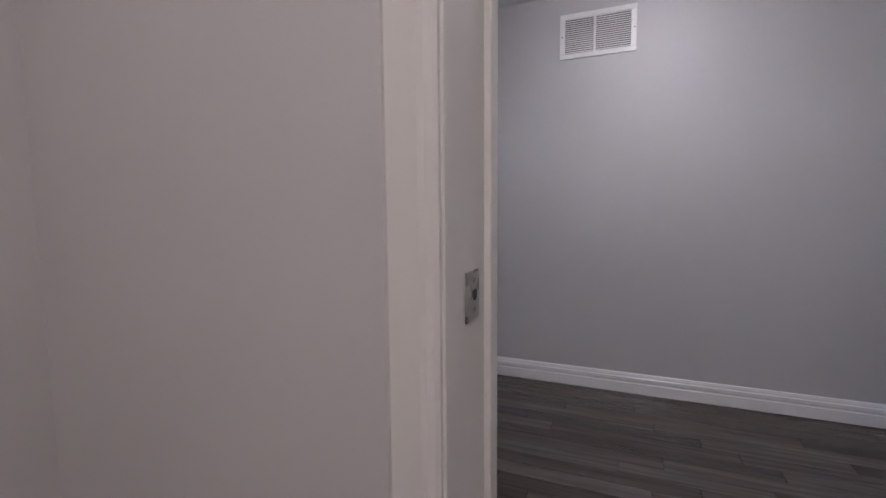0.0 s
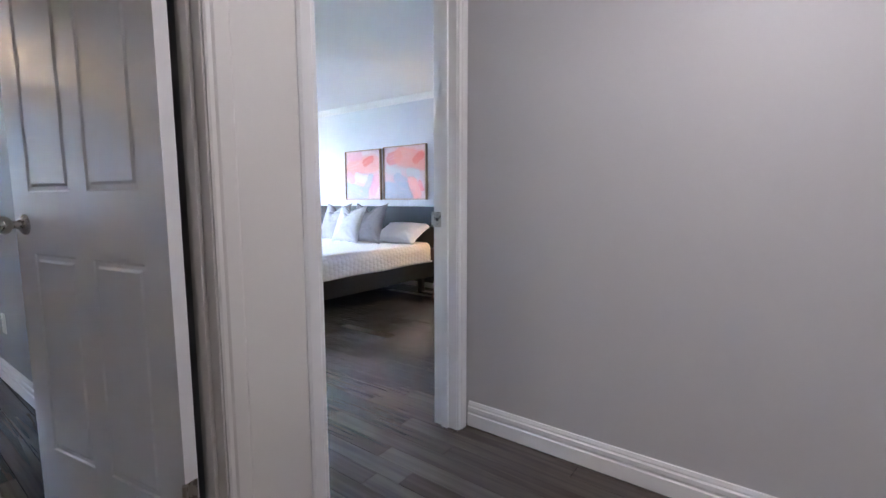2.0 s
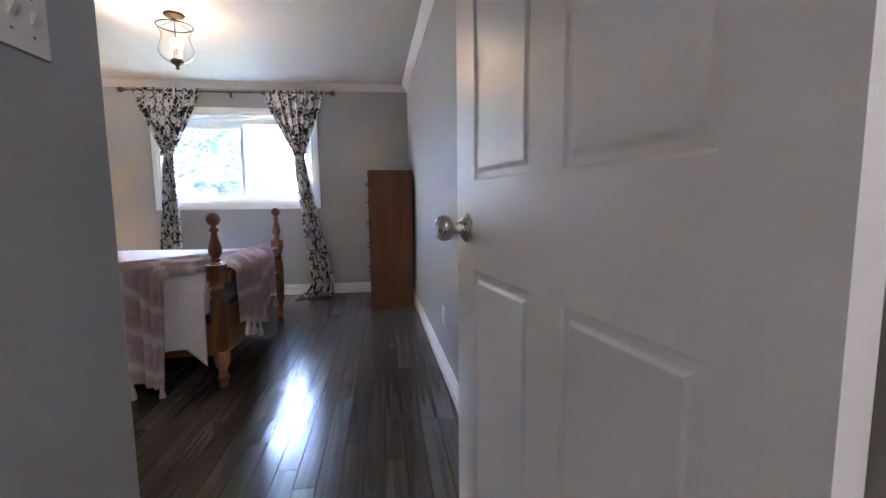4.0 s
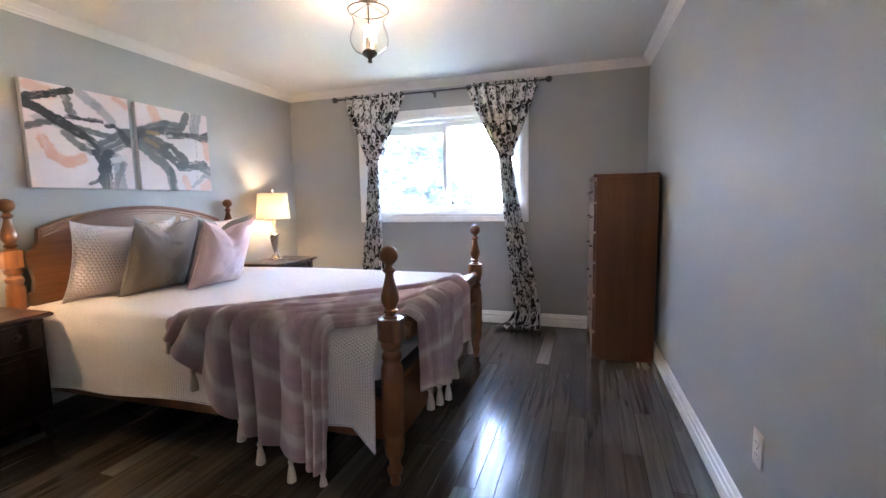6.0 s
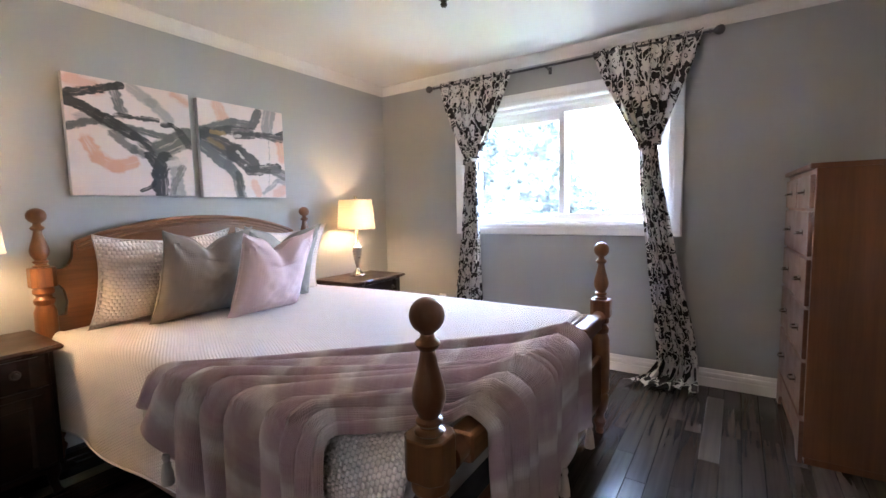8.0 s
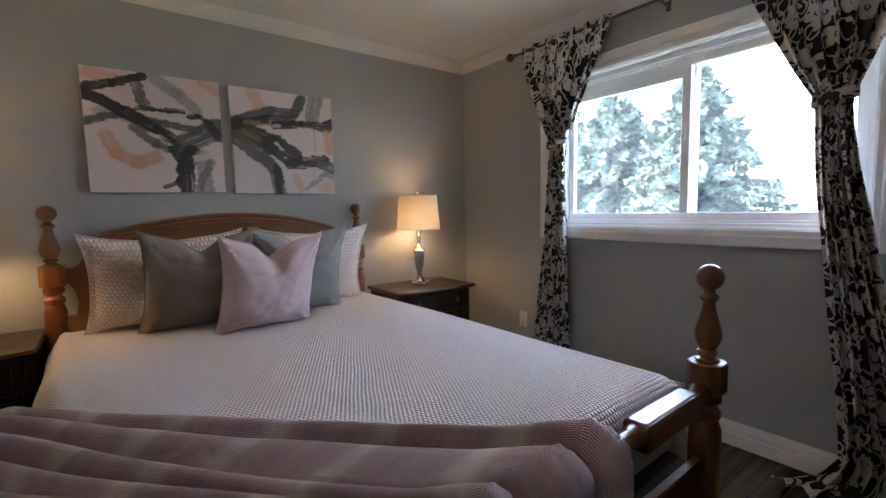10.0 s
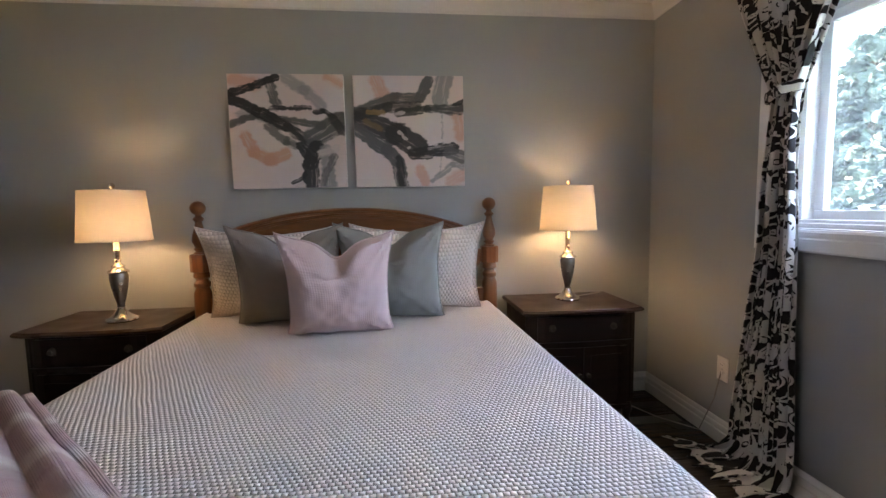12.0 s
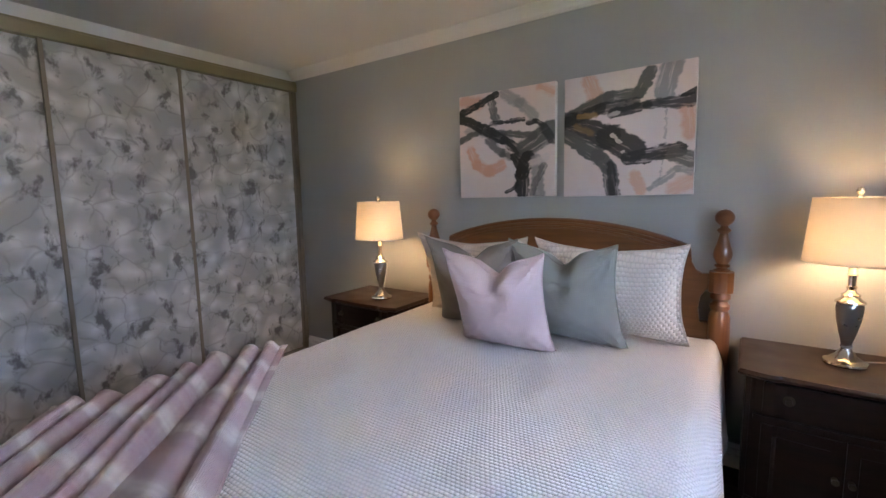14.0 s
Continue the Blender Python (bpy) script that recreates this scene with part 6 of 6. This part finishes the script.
def conifer(x, y, height, spread, seed):
    rng = random.Random(seed)
    t = thing("spruce_tree", pose(x, y, GY), "tall blue-green spruce with drooping branches outside the window", "tree", "spruces outside")
    bm = bmesh.new()
    tube(bm, [(0, 0, 0), (0.05, 0.02, height * 0.4), (0.0, 0.05, height * 0.75), (0.02, 0.0, height)], [0.20, 0.15, 0.08, 0.02], 10)
    part("trunk", bm, BARK, t, smooth=True)
    verts, faces = [], []
    bm = bmesh.new()
    level = 0.6
    while level < height:
        frac = level / height
        reach = spread * (1 - frac) ** 0.8 + 0.12
        for b in range(11):
            ang = rng.random() * 2 * math.pi
            length = reach * rng.uniform(0.6, 1.25)
            pts = []
            for i in range(6):
                s = i / 5
                pts.append(Vector((math.cos(ang) * length * s, math.sin(ang) * length * s, level + rng.uniform(-0.05, 0.1) + 0.15 * s - 0.42 * s * s * length / 1.6)))
            tube(bm, pts, [0.018 * (1 - i / 6) + 0.004 for i in range(6)], 5)
            for i in range(int(85 * length) + 44):
                s = rng.uniform(0.18, 1.0)
                j = min(int(s * 5), 4)
                base = pts[j].lerp(pts[j + 1], s * 5 - j)
                side = Vector((-math.sin(ang), math.cos(ang), 0)) * rng.choice((-1, 1))
                out = (side * rng.uniform(0.4, 1.0) + Vector((math.cos(ang), math.sin(ang), 0)) * rng.uniform(0.3, 0.9) + Vector((0, 0, rng.uniform(-0.9, 0.5)))).normalized()
                ln = rng.uniform(0.12, 0.26) * (1.1 - 0.4 * s)
                wd = rng.uniform(0.018, 0.036)
                up = out.cross(side).normalized() if abs(out.dot(side)) < 0.98 else Vector((0, 0, 1))
                lat = out.cross(up).normalized()
                n0 = len(verts)
                verts += [tuple(base), tuple(base + out * ln * 0.45 + lat * wd), tuple(base + out * ln), tuple(base + out * ln * 0.45 - lat * wd), tuple(base + out * ln * 0.5 + up * wd), tuple(base + out * ln * 0.5 - up * wd)]
                faces += [(n0, n0 + 1, n0 + 2, n0 + 3), (n0, n0 + 4, n0 + 2, n0 + 5)]
        level += rng.uniform(0.09, 0.14)
    part("limbs", bm, BARK, t, smooth=True)
    me = bpy.data.meshes.new("crown")
    me.from_pydata(verts, [], faces)
    me.materials.append(NEEDLES)
    ob = new("crown", me)
    ob.parent = t
    return t


conifer(-11.6, -4.5, 6.2, 3.3, 21)
conifer(-11.3, -2.85, 6.2, 2.4, 22)
conifer(-14.5, -4.6, 6.3, 3.0, 23)
conifer(-13.6, -7.6, 7.4, 2.9, 24)


def shingle_material():
    k = Nodes("grey roof shingles")
    p = k.coords("Object")
    x, y, z = k.split(p)
    row = k.math("FRACT", k.math("MULTIPLY", z, 9.0))
    c = k.mix(k.noise(k.mapping(p, (6, 6, 30)), 1.0, 3), (0.16, 0.15, 0.15), (0.28, 0.27, 0.27))
    k.bump(row, 0.4, 0.02)
    return k.surface(c, 0.85)


def brick_material():
    k = Nodes("pale brick")
    p = k.coords("Object")
    n = k.t.nodes.new("ShaderNodeTexBrick")
    x, y, z = k.split(p)
    k.put(n.inputs["Vector"], k.join(k.math("ADD", x, y), z, 0.0))
    n.inputs["Scale"].default_value = 4.4
    n.inputs["Color1"].default_value = (0.42, 0.36, 0.32, 1)
    n.inputs["Color2"].default_value = (0.36, 0.30, 0.27, 1)
    n.inputs["Mortar"].default_value = (0.45, 0.43, 0.41, 1)
    return k.surface(n.outputs[0], 0.85)


SHINGLE, PALE_BRICK, SIDING = shingle_material(), brick_material(), paint("pale siding", (0.55, 0.54, 0.52), 0.7)


def house(x, y, turn):
    h = thing("neighbour_house", pose(x, y, GY, 0, 0, turn), "pale brick neighbour house with a grey shingle roof", "house")
    bm = bmesh.new()
    box(bm, -5, 5, -3.5, 3.5, 0, 4.7)
    part("wall", bm, PALE_BRICK, h)
    bm = bmesh.new()
    a = [(-5.5, -4.0, 4.65), (5.5, -4.0, 4.65), (5.5, 4.0, 4.65), (-5.5, 4.0, 4.65)]
    b = [(-2.6, 0, 7.0), (2.6, 0, 7.0)]
    v = [bm.verts.new(p) for p in a + b]
    for f in ((0, 1, 5, 4), (1, 2, 5), (2, 3, 4, 5), (3, 0, 4), (3, 2, 1, 0)):
        bm.faces.new([v[i] for i in f])
    part("roof", bm, SHINGLE, h)
    bm = bmesh.new()
    for y0 in (-4.06, 4.0):
        box(bm, -5.56, 5.56, y0, y0 + 0.06, 4.54, 4.70)
    for x0 in (-5.56, 5.5):
        box(bm, x0, x0 + 0.06, -4.0, 4.0, 4.54, 4.70)
    part("gutter", bm, SIDING, h)
    for wx in (-3.0, 0.2, 3.2):
        bm = bmesh.new()
        for q in ((wx - 0.5, wx + 0.5, 2.9, 2.98), (wx - 0.5, wx + 0.5, 4.02, 4.1), (wx - 0.5, wx - 0.42, 2.98, 4.02), (wx + 0.42, wx + 0.5, 2.98, 4.02), (wx - 0.03, wx + 0.03, 2.98, 4.02)):
            box(bm, q[0], q[1], -3.56, -3.5, q[2], q[3])
        w = part("window", bm, VINYL, h)
        bm = bmesh.new()
        box(bm, wx - 0.42, wx + 0.42, -3.52, -3.505, 2.98, 4.02)
        part("pane", bm, plain("dark window glass", (0.10, 0.13, 0.16), 0.08), w)


house(-27.5, -1.6, 75)

# ---- floor planks ----
bm = bmesh.new()
for x0, x1, y0, y1 in FOOTPRINT:
    box(bm, x0, x1, y0, y1, -0.15, -0.012)
floor = mesh_thing("floor", bm, PLANK, kind="structure")


def plank_mesh(length, width=0.083, name="plank"):
    me = bpy.data.meshes.new(name)
    c = 0.0016
    lo = [(0, 0), (length, 0), (length, width), (0, width)]
    hi = [(c, c), (length - c, c), (length - c, width - c), (c, width - c)]
    vs = [(x, y, -0.02) for x, y in lo] + [(x, y, -c) for x, y in lo] + [(x, y, 0) for x, y in hi]
    fs = [(8, 9, 10, 11)] + [(i, (i + 1) % 4, 4 + (i + 1) % 4, 4 + i) for i in range(4)] + [(4 + i, 4 + (i + 1) % 4, 8 + (i + 1) % 4, 8 + i) for i in range(4)]
    me.from_pydata(vs, [], fs)
    me.materials.append(PLANK)
    return me


LENGTHS = (0.55, 0.8, 1.05, 1.35)
PLANKS = [plank_mesh(q) for q in LENGTHS]
rng = random.Random(7)
rest_v, rest_f = [], []
made = 0
row_y = -2.3
while row_y < B2 + 0.05:
    west = -6.40 if row_y > 1.30 else -5.90
    east = 1.70 if row_y < 2.54 else -0.88
    x = -6.4 - rng.random() * 0.7
    while x < east:
        i = rng.randrange(4)
        gap = 0.0012
        if x + LENGTHS[i] < west + 0.02:
            x += LENGTHS[i] + gap
            continue
        near = -0.75 < row_y < 2.5 and -5.75 < x < 0.45 and made < 300 and (row_y < 1.3 or x > -1.8)
        if near:
            ob = new("plank", PLANKS[i])
            ob.parent = floor
            ob.location = (x, row_y, rng.uniform(-0.0006, 0.0004))
            made += 1
        else:
            base = len(rest_v)
            rest_v += [(min(max(v.co.x + x, west), east), v.co.y + row_y, v.co.z) for v in PLANKS[i].vertices]
            rest_f += [tuple(base + q for q in f.vertices) for f in PLANKS[i].polygons]
        x += LENGTHS[i] + gap
    row_y += 0.083 + 0.0012
me = bpy.data.meshes.new("planks")
me.from_pydata(rest_v, [], rest_f)
me.materials.append(PLANK)
ob = new("planks", me)
ob.parent = floor
tagged(ob, kind="stuff")
